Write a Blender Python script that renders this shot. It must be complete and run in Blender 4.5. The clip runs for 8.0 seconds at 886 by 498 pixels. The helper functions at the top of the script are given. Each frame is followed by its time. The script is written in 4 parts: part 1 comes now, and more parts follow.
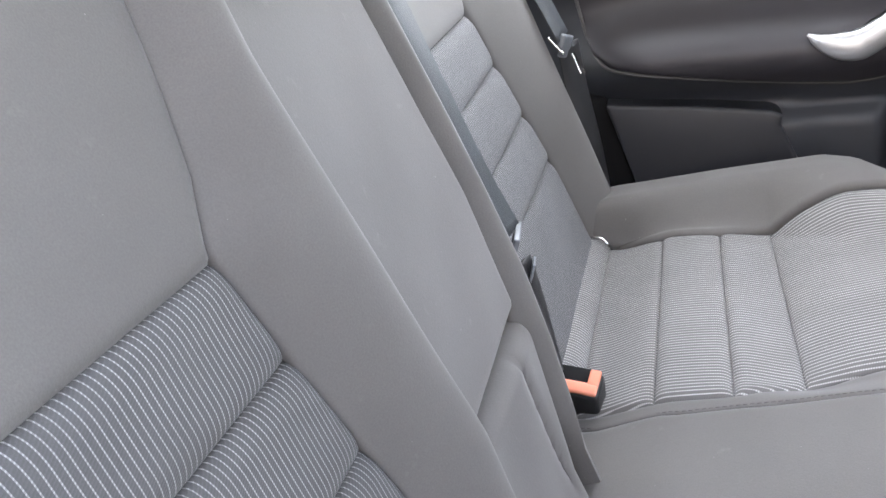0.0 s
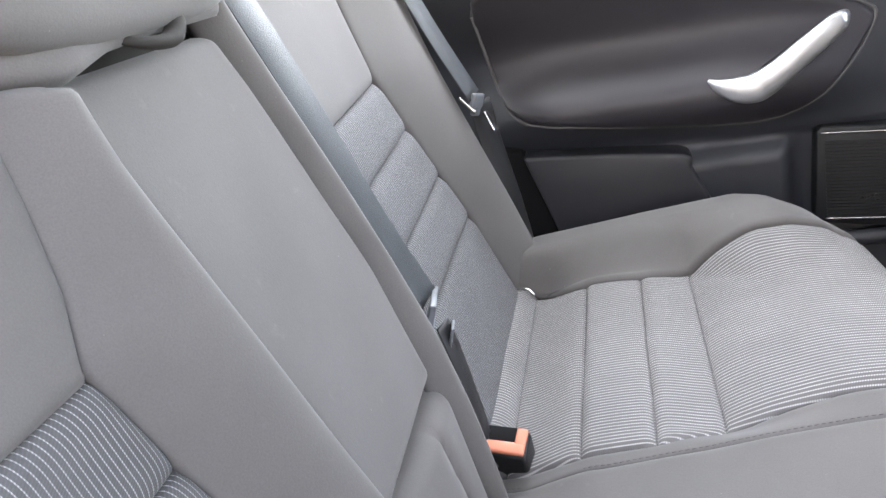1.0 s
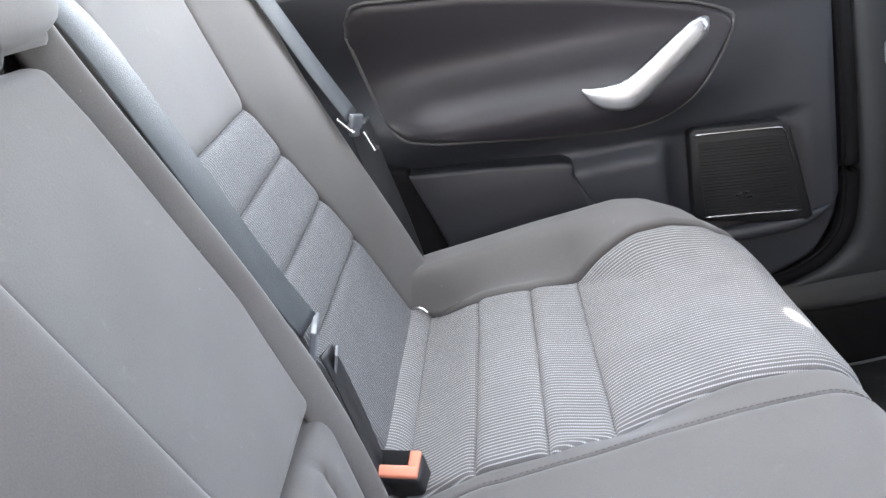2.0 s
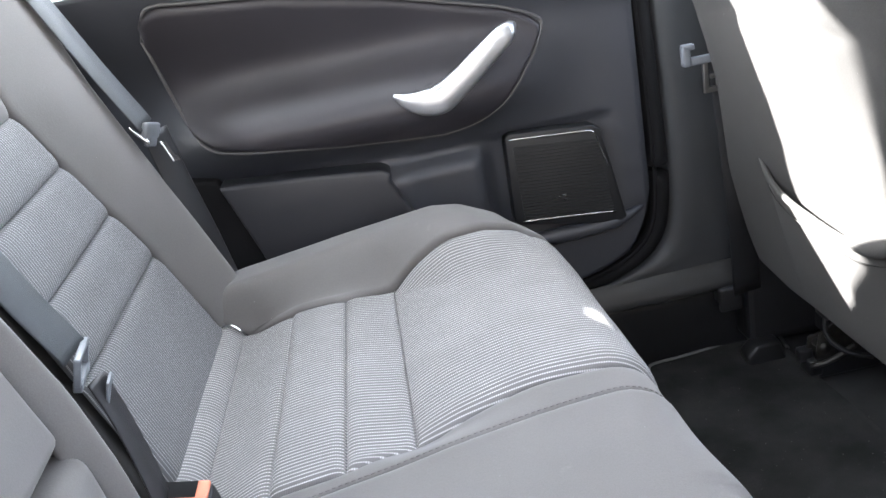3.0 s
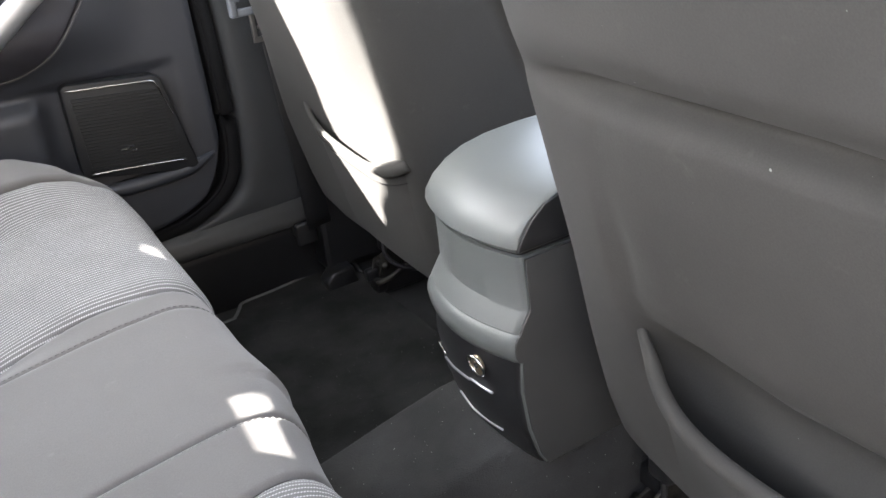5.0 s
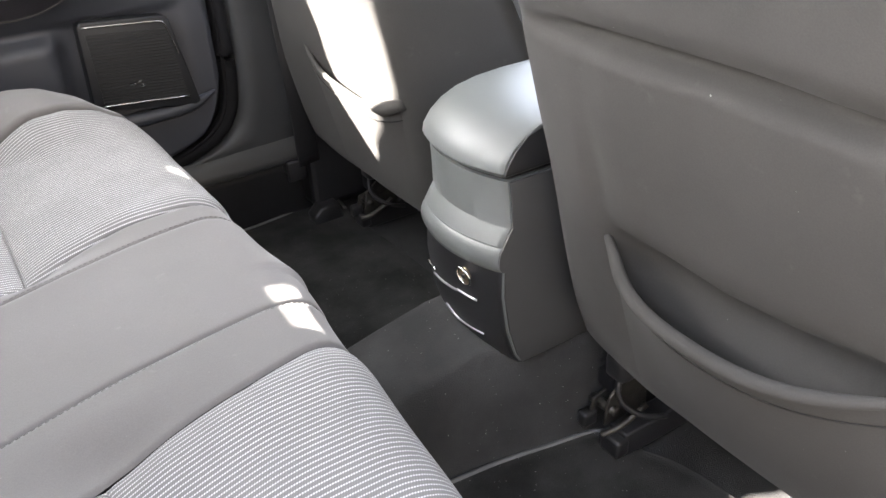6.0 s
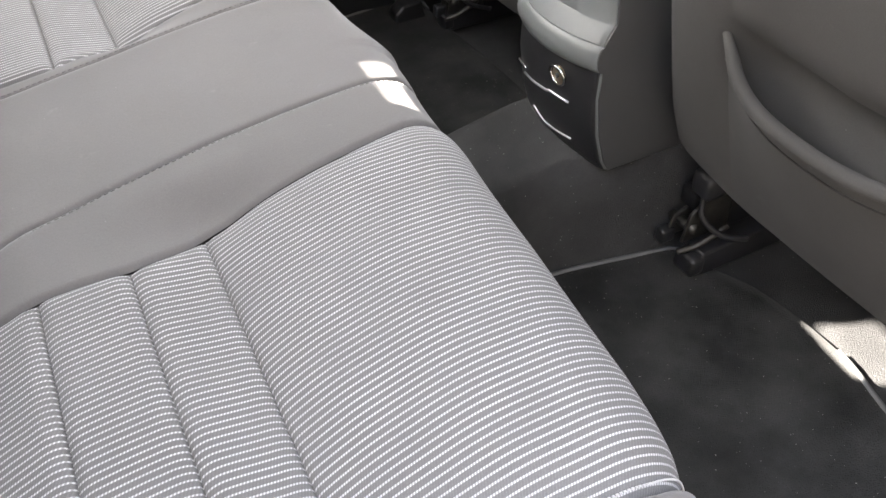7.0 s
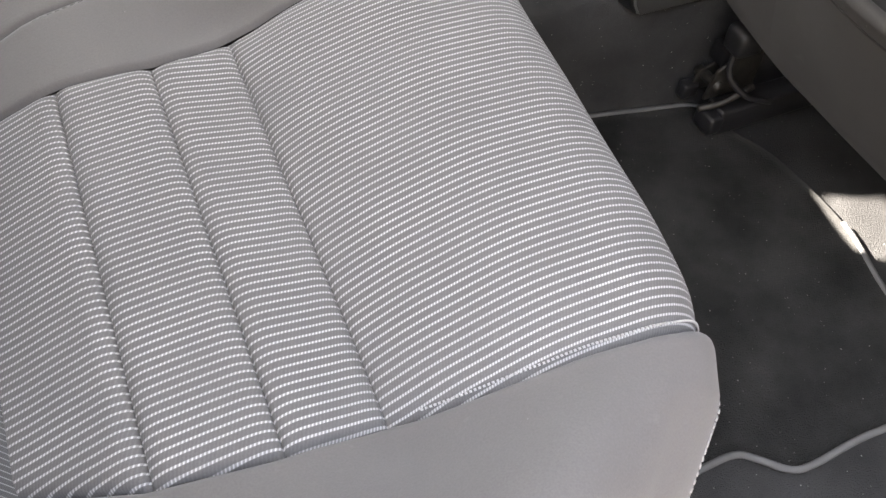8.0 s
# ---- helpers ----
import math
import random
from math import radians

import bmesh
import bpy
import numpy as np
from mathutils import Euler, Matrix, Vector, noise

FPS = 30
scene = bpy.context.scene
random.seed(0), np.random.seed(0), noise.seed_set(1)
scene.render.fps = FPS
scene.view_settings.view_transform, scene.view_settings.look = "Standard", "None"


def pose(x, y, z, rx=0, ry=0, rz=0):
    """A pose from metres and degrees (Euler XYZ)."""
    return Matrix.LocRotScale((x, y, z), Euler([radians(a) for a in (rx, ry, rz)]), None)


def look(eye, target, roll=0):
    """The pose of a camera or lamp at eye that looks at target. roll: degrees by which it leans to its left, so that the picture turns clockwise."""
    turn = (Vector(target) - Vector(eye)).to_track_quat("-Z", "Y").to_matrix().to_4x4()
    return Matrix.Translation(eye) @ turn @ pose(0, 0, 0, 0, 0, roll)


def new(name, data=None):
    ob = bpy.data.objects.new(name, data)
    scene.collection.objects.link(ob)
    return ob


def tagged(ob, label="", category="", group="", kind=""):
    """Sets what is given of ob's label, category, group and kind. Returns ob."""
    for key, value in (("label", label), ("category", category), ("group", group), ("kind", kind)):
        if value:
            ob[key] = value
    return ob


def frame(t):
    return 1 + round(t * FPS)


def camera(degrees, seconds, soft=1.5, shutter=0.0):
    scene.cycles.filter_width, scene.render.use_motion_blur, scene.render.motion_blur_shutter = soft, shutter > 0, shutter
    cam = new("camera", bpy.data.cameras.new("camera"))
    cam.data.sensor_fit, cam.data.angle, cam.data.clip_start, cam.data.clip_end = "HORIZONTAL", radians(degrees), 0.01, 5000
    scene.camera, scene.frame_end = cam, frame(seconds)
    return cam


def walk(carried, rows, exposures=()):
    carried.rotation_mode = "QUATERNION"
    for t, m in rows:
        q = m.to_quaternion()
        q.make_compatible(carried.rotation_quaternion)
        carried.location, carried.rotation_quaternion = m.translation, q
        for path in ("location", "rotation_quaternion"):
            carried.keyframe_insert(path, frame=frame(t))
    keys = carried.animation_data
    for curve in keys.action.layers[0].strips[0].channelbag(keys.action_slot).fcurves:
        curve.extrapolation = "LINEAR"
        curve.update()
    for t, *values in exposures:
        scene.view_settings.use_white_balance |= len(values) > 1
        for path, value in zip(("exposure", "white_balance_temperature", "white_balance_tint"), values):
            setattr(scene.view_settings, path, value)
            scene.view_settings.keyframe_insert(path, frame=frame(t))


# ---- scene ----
cam = camera(56.3, 8.0)
PATH = [
    (0, (0.151, -0.531, 0.79), (-0.427, 1.219, 0.011), -8.6),
    (0.5, (0.158, -0.527, 0.803), (-0.452, 1.247, 0.109), -10.5),
    (1, (0.184, -0.518, 0.808), (-0.27, 1.298, 0.104), -11.0),
    (1.2, (0.192, -0.515, 0.81), (-0.188, 1.318, 0.104), -11.4),
    (2.3, (0.225, -0.498, 0.787), (0.035, 1.366, 0.087), -12.5),
    (2.5, (0.238, -0.494, 0.78), (0.103, 1.373, 0.075), -12.2),
    (3, (0.281, -0.475, 0.767), (0.354, 1.385, 0.036), -11.4),
    (3.5, (0.325, -0.458, 0.755), (0.582, 1.373, -0.007), -10.1),
    (4, (0.372, -0.467, 0.741), (0.864, 1.29, -0.077), -9.3),
    (4.5, (0.384, -0.52, 0.74), (1.034, 1.146, -0.155), -8.9),
    (4.7, (0.372, -0.552, 0.745), (1.106, 1.067, -0.17), -7.7),
    (5.8, (0.241, -0.67, 0.787), (1.25, 0.759, -0.183), -3.4),
    (6, (0.232, -0.687, 0.789), (1.14, 0.773, -0.234), -3.0),
    (6.5, (0.214, -0.688, 0.773), (0.947, 0.728, -0.433), -3.2),
    (7, (0.197, -0.677, 0.75), (0.858, 0.645, -0.598), -1.4),
    (7.5, (0.185, -0.664, 0.736), (0.825, 0.476, -0.778), 4.3),
    (8, (0.172, -0.668, 0.733), (0.744, 0.392, -0.863), 5.3),
]
EXPOSURES = [(0, 4.60, 6650, 12), (1.2, 4.72, 6650, 12), (2.5, 4.80, 6400, 10), (3.0, 4.84, 6400, 10), (3.5, 4.64, 6450, 10), (4.0, 4.53, 6500, 10), (4.7, 4.55, 6700, 10), (6.0, 4.90, 7000, 12), (7.0, 4.67, 7200, 12), (8.0, 4.40, 7400, 13)]
walk(cam, [(t, look(eye, target, roll)) for t, eye, target, roll in PATH], EXPOSURES)

# ---- world, sun ----
SUN_WAY = Vector((1.0, -0.55, -0.85)).normalized()
world = bpy.data.worlds.new("sky")
scene.world = world
world.use_nodes = True
wn = world.node_tree.nodes
sky = wn.new("ShaderNodeTexSky")
sky.sky_type = "NISHITA"
sky.sun_disc = False
sky.sun_elevation = math.asin(-SUN_WAY.z)
sky.sun_rotation = math.atan2(-SUN_WAY.x, -SUN_WAY.y)
wn["Background"].inputs["Strength"].default_value = 0.15
haze = wn.new("ShaderNodeHueSaturation")
haze.inputs["Saturation"].default_value = 0.55
world.node_tree.links.new(sky.outputs[0], haze.inputs["Color"])
world.node_tree.links.new(haze.outputs[0], wn["Background"].inputs[0])
lamp = bpy.data.lights.new("sun", "SUN")
lamp.energy, lamp.angle, lamp.color = 5.0, radians(0.5), (1.0, 0.98, 0.955)
sun = new("sun", lamp)
sun.matrix_world = look((-3, 1.5, 3), Vector((-3, 1.5, 3)) + SUN_WAY)


def window_light(name, at, target, width, height, watts, colour=(0.90, 0.95, 1.0)):
    """The sky's light in a window's opening."""
    data = bpy.data.lights.new(name, "AREA")
    data.shape, data.size, data.size_y, data.energy, data.color = "RECTANGLE", width, height, watts, colour
    ob = new(name, data)
    ob.matrix_world = look(at, target)
    return ob


window_light("far_window_light", (0.18, 0.67, 0.95), (0.18, 0.0, 0.75), 0.86, 0.28, 0.56)
window_light("rear_window_light", (-0.86, 0.0, 1.03), (-0.50, 0.0, 0.42), 1.05, 0.68, 6.0)
window_light("windscreen_light", (1.75, 0.0, 1.0), (1.2, 0.0, 0.5), 1.05, 0.75, 0.2)

# ---- materials ----
def material(name, colour, rough=0.6, metal=0.0, spec=0.5):
    m = bpy.data.materials.new(name)
    m.use_nodes = True
    b = m.node_tree.nodes["Principled BSDF"]
    b.inputs["Base Color"].default_value = (*colour, 1)
    b.inputs["Roughness"].default_value = rough
    b.inputs["Metallic"].default_value = metal
    b.inputs["Specular IOR Level"].default_value = spec
    return m, m.node_tree, b


def node(tree, kind, **values):
    n = tree.nodes.new(kind)
    for key, value in values.items():
        if key in n.inputs:
            n.inputs[key].default_value = value
    return n


def maths(tree, op, a, b=None, c=None):
    n = tree.nodes.new("ShaderNodeMath")
    n.operation = op
    for k, v in enumerate((a, b, c)):
        if v is None:
            continue
        if isinstance(v, (int, float)):
            n.inputs[k].default_value = v
        else:
            tree.links.new(v, n.inputs[k])
    return n.outputs[0]


def mixed(tree, fac, a, b):
    n = tree.nodes.new("ShaderNodeMix")
    n.data_type = "RGBA"
    for sock, v in ((n.inputs[0], fac), (n.inputs[6], a), (n.inputs[7], b)):
        if isinstance(v, (int, float)):
            sock.default_value = v
        elif isinstance(v, tuple):
            sock.default_value = (*v, 1)
        else:
            tree.links.new(v, sock)
    return n.outputs[2]


def bumped(tree, bsdf, height, strength, distance):
    n = tree.nodes.new("ShaderNodeBump")
    n.inputs["Strength"].default_value = strength
    n.inputs["Distance"].default_value = distance
    tree.links.new(height, n.inputs["Height"])
    tree.links.new(n.outputs[0], bsdf.inputs["Normal"])


def noisy(tree, coord, scale, detail=3.0, rough=0.55):
    n = node(tree, "ShaderNodeTexNoise", Scale=scale, Detail=detail, Roughness=rough)
    tree.links.new(coord, n.inputs["Vector"])
    return n.outputs["Fac"]


def ramp(tree, fac, low, high):
    n = tree.nodes.new("ShaderNodeMapRange")
    n.inputs[1].default_value, n.inputs[2].default_value = low, high
    tree.links.new(fac, n.inputs[0])
    return n.outputs[0]


def grained(name, a, b, rough, fine, coarse, bump, metal=0.0, spec=0.5, dust=0.0):
    """A surface of two tones with coarse stains, fine grain in its relief and a little dust."""
    m, t, p = material(name, a, rough, metal, spec)
    co = t.nodes.new("ShaderNodeTexCoord").outputs["Object"]
    tone = ramp(t, noisy(t, co, coarse, 4.0), 0.35, 0.68)
    grain = noisy(t, co, fine, 2.0)
    colour = mixed(t, tone, a, b)
    colour = mixed(t, maths(t, "MULTIPLY", ramp(t, grain, 0.3, 0.7), 0.25), colour, tuple(0.72 * v for v in a))
    if dust:
        specks = ramp(t, noisy(t, co, 330.0, 1.0), 0.765, 0.80)
        colour = mixed(t, maths(t, "MULTIPLY", specks, dust), colour, (0.5, 0.5, 0.48))
    t.links.new(colour, p.inputs["Base Color"])
    bumped(t, p, grain, bump, 0.002)
    return m


def woven(name, a, b, spec=0.25, sheen=0.15):
    """Plain flat-woven seat cloth: a fine crossing weave with faint stains."""
    m, t, p = material(name, a, 0.85, 0.0, spec)
    co = t.nodes.new("ShaderNodeTexCoord").outputs["Object"]
    stain = ramp(t, noisy(t, co, 7.0, 5.0), 0.35, 0.7)
    fibre = noisy(t, co, 900.0, 2.0)
    weave = noisy(t, co, 420.0, 1.0)
    colour = mixed(t, stain, a, b)
    colour = mixed(t, maths(t, "MULTIPLY", ramp(t, fibre, 0.3, 0.75), 0.35), colour, tuple(0.6 * v for v in a))
    lint = ramp(t, noisy(t, co, 260.0, 1.0), 0.81, 0.84)
    rubbed = ramp(t, noisy(t, co, 38.0, 3.0, 0.7), 0.66, 0.80)
    colour = mixed(t, maths(t, "MULTIPLY", rubbed, 0.16), colour, tuple(2.2 * v for v in b))
    colour = mixed(t, maths(t, "MULTIPLY", lint, 0.35), colour, (0.42, 0.42, 0.41))
    t.links.new(colour, p.inputs["Base Color"])
    p.inputs["Sheen Weight"].default_value = sheen
    p.inputs["Sheen Roughness"].default_value = 0.5
    bumped(t, p, maths(t, "ADD", weave, fibre), 0.12, 0.0008)
    return m


def striped(name, ground, thread, period, tall, pitch, solid):
    """Seat cloth with rows of short pale stitches: the rows a period apart, each stitch tall (of the period) and a pitch from the next;
    solid: how far the stitches of a row run together."""
    m, t, p = material(name, ground, 0.8, 0.0, 0.3)
    co = t.nodes.new("ShaderNodeTexCoord").outputs["Object"]
    wob = noisy(t, co, 9.0, 2.0)
    lie = t.nodes.new("ShaderNodeSeparateXYZ")
    t.links.new(t.nodes.new("ShaderNodeUVMap").outputs[0], lie.inputs[0])
    across = maths(t, "ADD", lie.outputs["Y"], maths(t, "MULTIPLY", wob, 0.0012))
    row = maths(t, "DIVIDE", across, period)
    line = maths(t, "ABSOLUTE", maths(t, "SUBTRACT", maths(t, "FRACT", row), 0.5))
    stripe = maths(t, "SUBTRACT", 1.0, ramp(t, line, tall * 0.36, tall * 0.62))
    run = maths(t, "DIVIDE", maths(t, "SUBTRACT", lie.outputs["X"], maths(t, "MULTIPLY", across, 0.4)), pitch)
    bead = maths(t, "ABSOLUTE", maths(t, "SUBTRACT", maths(t, "FRACT", run), 0.5))
    dot = maths(t, "SUBTRACT", 1.0, ramp(t, bead, 0.14, 0.26))
    pale = maths(t, "MULTIPLY", stripe, maths(t, "ADD", maths(t, "MULTIPLY", dot, 1.0 - solid), solid))
    worn = ramp(t, noisy(t, co, 26.0, 3.0), 0.25, 0.75)
    pale = maths(t, "MULTIPLY", pale, maths(t, "ADD", maths(t, "MULTIPLY", worn, 0.35), 0.65))
    stain = ramp(t, noisy(t, co, 8.0, 4.0), 0.3, 0.7)
    fibre = noisy(t, co, 1100.0, 2.0)
    base = mixed(t, stain, tuple(v * 0.95 for v in ground), tuple(v * 1.12 for v in ground))
    base = mixed(t, maths(t, "MULTIPLY", ramp(t, fibre, 0.3, 0.7), 0.5), base, tuple(v * 0.68 for v in ground))
    base = mixed(t, maths(t, "MULTIPLY", maths(t, "SUBTRACT", 1.0, dot), 0.25), base, tuple(v * 0.55 for v in ground))
    t.links.new(mixed(t, pale, base, thread), p.inputs["Base Color"])
    p.inputs["Sheen Weight"].default_value = 0.1
    height = maths(t, "ADD", maths(t, "MULTIPLY", pale, 1.0), maths(t, "ADD", maths(t, "MULTIPLY", fibre, 0.5), maths(t, "MULTIPLY", dot, 0.45)))
    bumped(t, p, height, 0.4, 0.001)
    return m


CLOTH = woven("grey_seat_cloth", (0.110, 0.104, 0.101), (0.128, 0.121, 0.117))
# Same fabric as CLOTH, darkened: the shade on seat backs and in creases.
CLOTH_SHADED = woven("shaded_seat_cloth", (0.040, 0.0385, 0.0365), (0.049, 0.047, 0.0445), 0.10, 0.03)
STRIPE = striped("striped_seat_cloth", (0.130, 0.126, 0.124), (0.54, 0.53, 0.525), 0.0052, 0.26, 0.0021, 0.36)
# Finer rows than STRIPE, and a darker tone holding the backrests' shade.
STRIPE_BACK_SHADED = striped("shaded_striped_back_cloth", (0.080, 0.080, 0.082), (0.38, 0.38, 0.385), 0.0045, 0.17, 0.0017, 0.5)
THREAD = material("stitching_thread", (0.42, 0.41, 0.40), 0.8)[0]
STITCH = material("grey_stitching", (0.078, 0.074, 0.071), 0.9)[0]
SEAM = material("seam_shadow_cloth", (0.012, 0.011, 0.010), 0.9)[0]
WEB = grained("belt_webbing", (0.044, 0.049, 0.053), (0.052, 0.057, 0.062), 0.5, 900.0, 20.0, 0.3)
DOOR = grained("door_soft_plastic", (0.034, 0.0365, 0.044), (0.041, 0.0435, 0.052), 0.42, 1300.0, 6.0, 0.15)
DOOR_UP = grained("door_padded_vinyl", (0.032, 0.030, 0.036), (0.039, 0.036, 0.042), 0.42, 1100.0, 5.0, 0.2)
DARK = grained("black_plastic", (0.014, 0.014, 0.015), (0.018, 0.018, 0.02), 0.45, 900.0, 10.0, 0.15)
PILLAR = grained("pillar_trim_plastic", (0.036, 0.038, 0.040), (0.046, 0.048, 0.051), 0.5, 1200.0, 6.0, 0.12, 0.0, 0.35)
LIP = grained("soft_grey_piping", (0.085, 0.083, 0.085), (0.10, 0.098, 0.10), 0.5, 900.0, 20.0, 0.1)
RUBBER = material("rubber_seal", (0.008, 0.008, 0.009), 0.85, 0.0, 0.2)[0]
CARPET = grained("black_carpet", (0.033, 0.033, 0.033), (0.059, 0.059, 0.059), 0.95, 700.0, 9.0, 1.0, 0.0, 0.1, 0.5)
MAT = grained("black_mat_carpet", (0.017, 0.017, 0.017), (0.041, 0.041, 0.040), 0.95, 650.0, 11.0, 1.0, 0.0, 0.1, 0.35)
PIPING = grained("mat_piping", (0.10, 0.10, 0.10), (0.13, 0.13, 0.13), 0.7, 900.0, 30.0, 0.4)
# Darker copy of CONSOLE for its shaded side; also the sill ledge's grey.
CONSOLE_SHADE = grained("console_shade_plastic", (0.044, 0.044, 0.044), (0.054, 0.054, 0.054), 0.45, 1300.0, 6.0, 0.12)
CONSOLE = grained("console_grey_plastic", (0.101, 0.108, 0.106), (0.114, 0.121, 0.119), 0.40, 1300.0, 6.0, 0.12)
SILVER = grained("silver_paint", (0.50, 0.51, 0.53), (0.56, 0.57, 0.59), 0.34, 1500.0, 8.0, 0.03, 0.8)
CHROME = material("bright_chrome", (0.75, 0.75, 0.74), 0.15, 1.0)[0]
DULL = grained("dull_dark_steel", (0.035, 0.033, 0.030), (0.07, 0.066, 0.058), 0.45, 400.0, 60.0, 0.3, 0.6)
STEEL = grained("worn_steel", (0.20, 0.19, 0.18), (0.28, 0.27, 0.26), 0.4, 400.0, 30.0, 0.2, 0.9)
RED = material("red_button", (0.70, 0.24, 0.15), 0.25)[0]
TONGUE = grained("grey_belt_fitting", (0.13, 0.14, 0.155), (0.16, 0.17, 0.185), 0.4, 600.0, 40.0, 0.1)
DOOR_LOW = grained("lower_door_plastic", (0.019, 0.020, 0.025), (0.024, 0.025, 0.030), 0.45, 1300.0, 6.0, 0.15)
GRILLE = grained("speaker_black", (0.009, 0.010, 0.012), (0.013, 0.014, 0.016), 0.5, 900.0, 10.0, 0.15)
BRASS = material("socket_liner", (0.55, 0.45, 0.32), 0.3, 0.9)[0]
LINER = grained("roof_lining", (0.55, 0.54, 0.51), (0.6, 0.59, 0.56), 0.9, 500.0, 5.0, 0.3)
PAINT = material("car_body_paint", (0.03, 0.032, 0.036), 0.3, 0.2)[0]
ASPHALT = grained("asphalt", (0.12, 0.12, 0.117), (0.16, 0.16, 0.155), 0.9, 120.0, 1.5, 0.6)
UNSEEN_WALL = grained("unseen_brown_wall", (0.125, 0.112, 0.100), (0.155, 0.139, 0.124), 0.9, 90.0, 2.0, 0.5)
DASH = grained("dash_plastic", (0.10, 0.10, 0.105), (0.12, 0.12, 0.125), 0.6, 900.0, 6.0, 0.2)
GLASS, gt, _ = material("window_glass", (1, 1, 1), 0.0)
gmix, gtr, ggl = gt.nodes.new("ShaderNodeMixShader"), gt.nodes.new("ShaderNodeBsdfTransparent"), gt.nodes.new("ShaderNodeBsdfGlossy")
ggl.inputs["Roughness"].default_value = 0.02
gmix.inputs[0].default_value = 0.06
gt.links.new(gtr.outputs[0], gmix.inputs[1])
gt.links.new(ggl.outputs[0], gmix.inputs[2])
gt.links.new(gmix.outputs[0], gt.nodes["Material Output"].inputs[0])


TINT, nt, np_ = material("sky_blocking_glass", (0.01, 0.01, 0.012), 0.05)
nmix, ntr = nt.nodes.new("ShaderNodeMixShader"), nt.nodes.new("ShaderNodeBsdfTransparent")
nmix.inputs[0].default_value = 0.7
nt.links.new(ntr.outputs[0], nmix.inputs[1])
nt.links.new(np_.outputs[0], nmix.inputs[2])
nt.links.new(nmix.outputs[0], nt.nodes["Material Output"].inputs[0])


# ---- building helpers ----
def thing(name, at, label, category, group="", kind=""):
    ob = new(name)
    ob.empty_display_size = 0.05
    ob.location = at
    return tagged(ob, label, category, group, kind)


def mesh(name, verts, faces, mat, parent=None, label="", smooth=True, uv=None, sharp=0):
    """One mesh object in world places, under its parent."""
    me = bpy.data.meshes.new(name)
    me.from_pydata([tuple(map(float, v)) for v in verts], [], faces)
    me.polygons.foreach_set("use_smooth", [smooth] * len(me.polygons))
    me.materials.append(mat)
    if uv is not None:
        layer = me.uv_layers.new(name="cloth")
        for loop, slot in zip(me.loops, layer.data):
            slot.uv = uv[loop.vertex_index]
    if sharp:
        me.set_sharp_from_angle(angle=radians(sharp))
    me.update()
    ob = new(name, me)
    if parent is not None:
        ob.parent = parent
        ob.matrix_parent_inverse = Matrix.Translation(-parent.location)
    if label:
        ob["label"] = label
    return ob


def part(name, bm, mat, parent, label="", smooth=True):
    bmesh.ops.recalc_face_normals(bm, faces=bm.faces)
    bm.verts.index_update()
    verts = [v.co.copy() for v in bm.verts]
    faces = [[v.index for v in f.verts] for f in bm.faces]
    bm.free()
    return mesh(name, verts, faces, mat, parent, label, smooth)


def box(lo, hi, bevel=0.004, segments=2):
    bm = bmesh.new()
    bmesh.ops.create_cube(bm, size=1.0)
    lo, hi = Vector(lo), Vector(hi)
    for v in bm.verts:
        v.co = Vector([(lo[k] + hi[k]) / 2 + v.co[k] * (hi[k] - lo[k]) for k in range(3)])
    if bevel:
        bmesh.ops.bevel(bm, geom=list(bm.edges), offset=bevel, segments=segments, affect="EDGES", profile=0.6)
    return bm


def turned(bm, m):
    bmesh.ops.transform(bm, matrix=m, verts=list(bm.verts))
    return bm


def prism(points, lo, hi, axis, bevel=0.0):
    """A solid from an outline in the plane across the axis, between lo and hi on it."""
    bm = bmesh.new()
    def put(a, b, c):
        v = [a, b]
        v.insert(axis, c)
        return bm.verts.new(v)
    low, high = [put(a, b, lo) for a, b in points], [put(a, b, hi) for a, b in points]
    bm.faces.new(low)
    bm.faces.new(high[::-1])
    for k in range(len(points)):
        j = (k + 1) % len(points)
        bm.faces.new((low[k], high[k], high[j], low[j]))
    bmesh.ops.recalc_face_normals(bm, faces=bm.faces)
    if bevel:
        bmesh.ops.bevel(bm, geom=list(bm.edges), offset=bevel, segments=2, affect="EDGES", profile=0.6)
    return bm


def curve_points(points, n):
    """A smooth line through the points (Catmull-Rom), n points a span."""
    p = [np.array(q, float) for q in points]
    p = [2 * p[0] - p[1], *p, 2 * p[-1] - p[-2]]
    out = []
    for k in range(1, len(p) - 2):
        for u in np.arange(n) / n:
            a, b, c, d = p[k - 1 : k + 3]
            out.append(0.5 * (2 * b + (c - a) * u + (2 * a - 5 * b + 4 * c - d) * u**2 + (3 * b - a - 3 * c + d) * u**3))
    return np.array([*out, p[-2]])


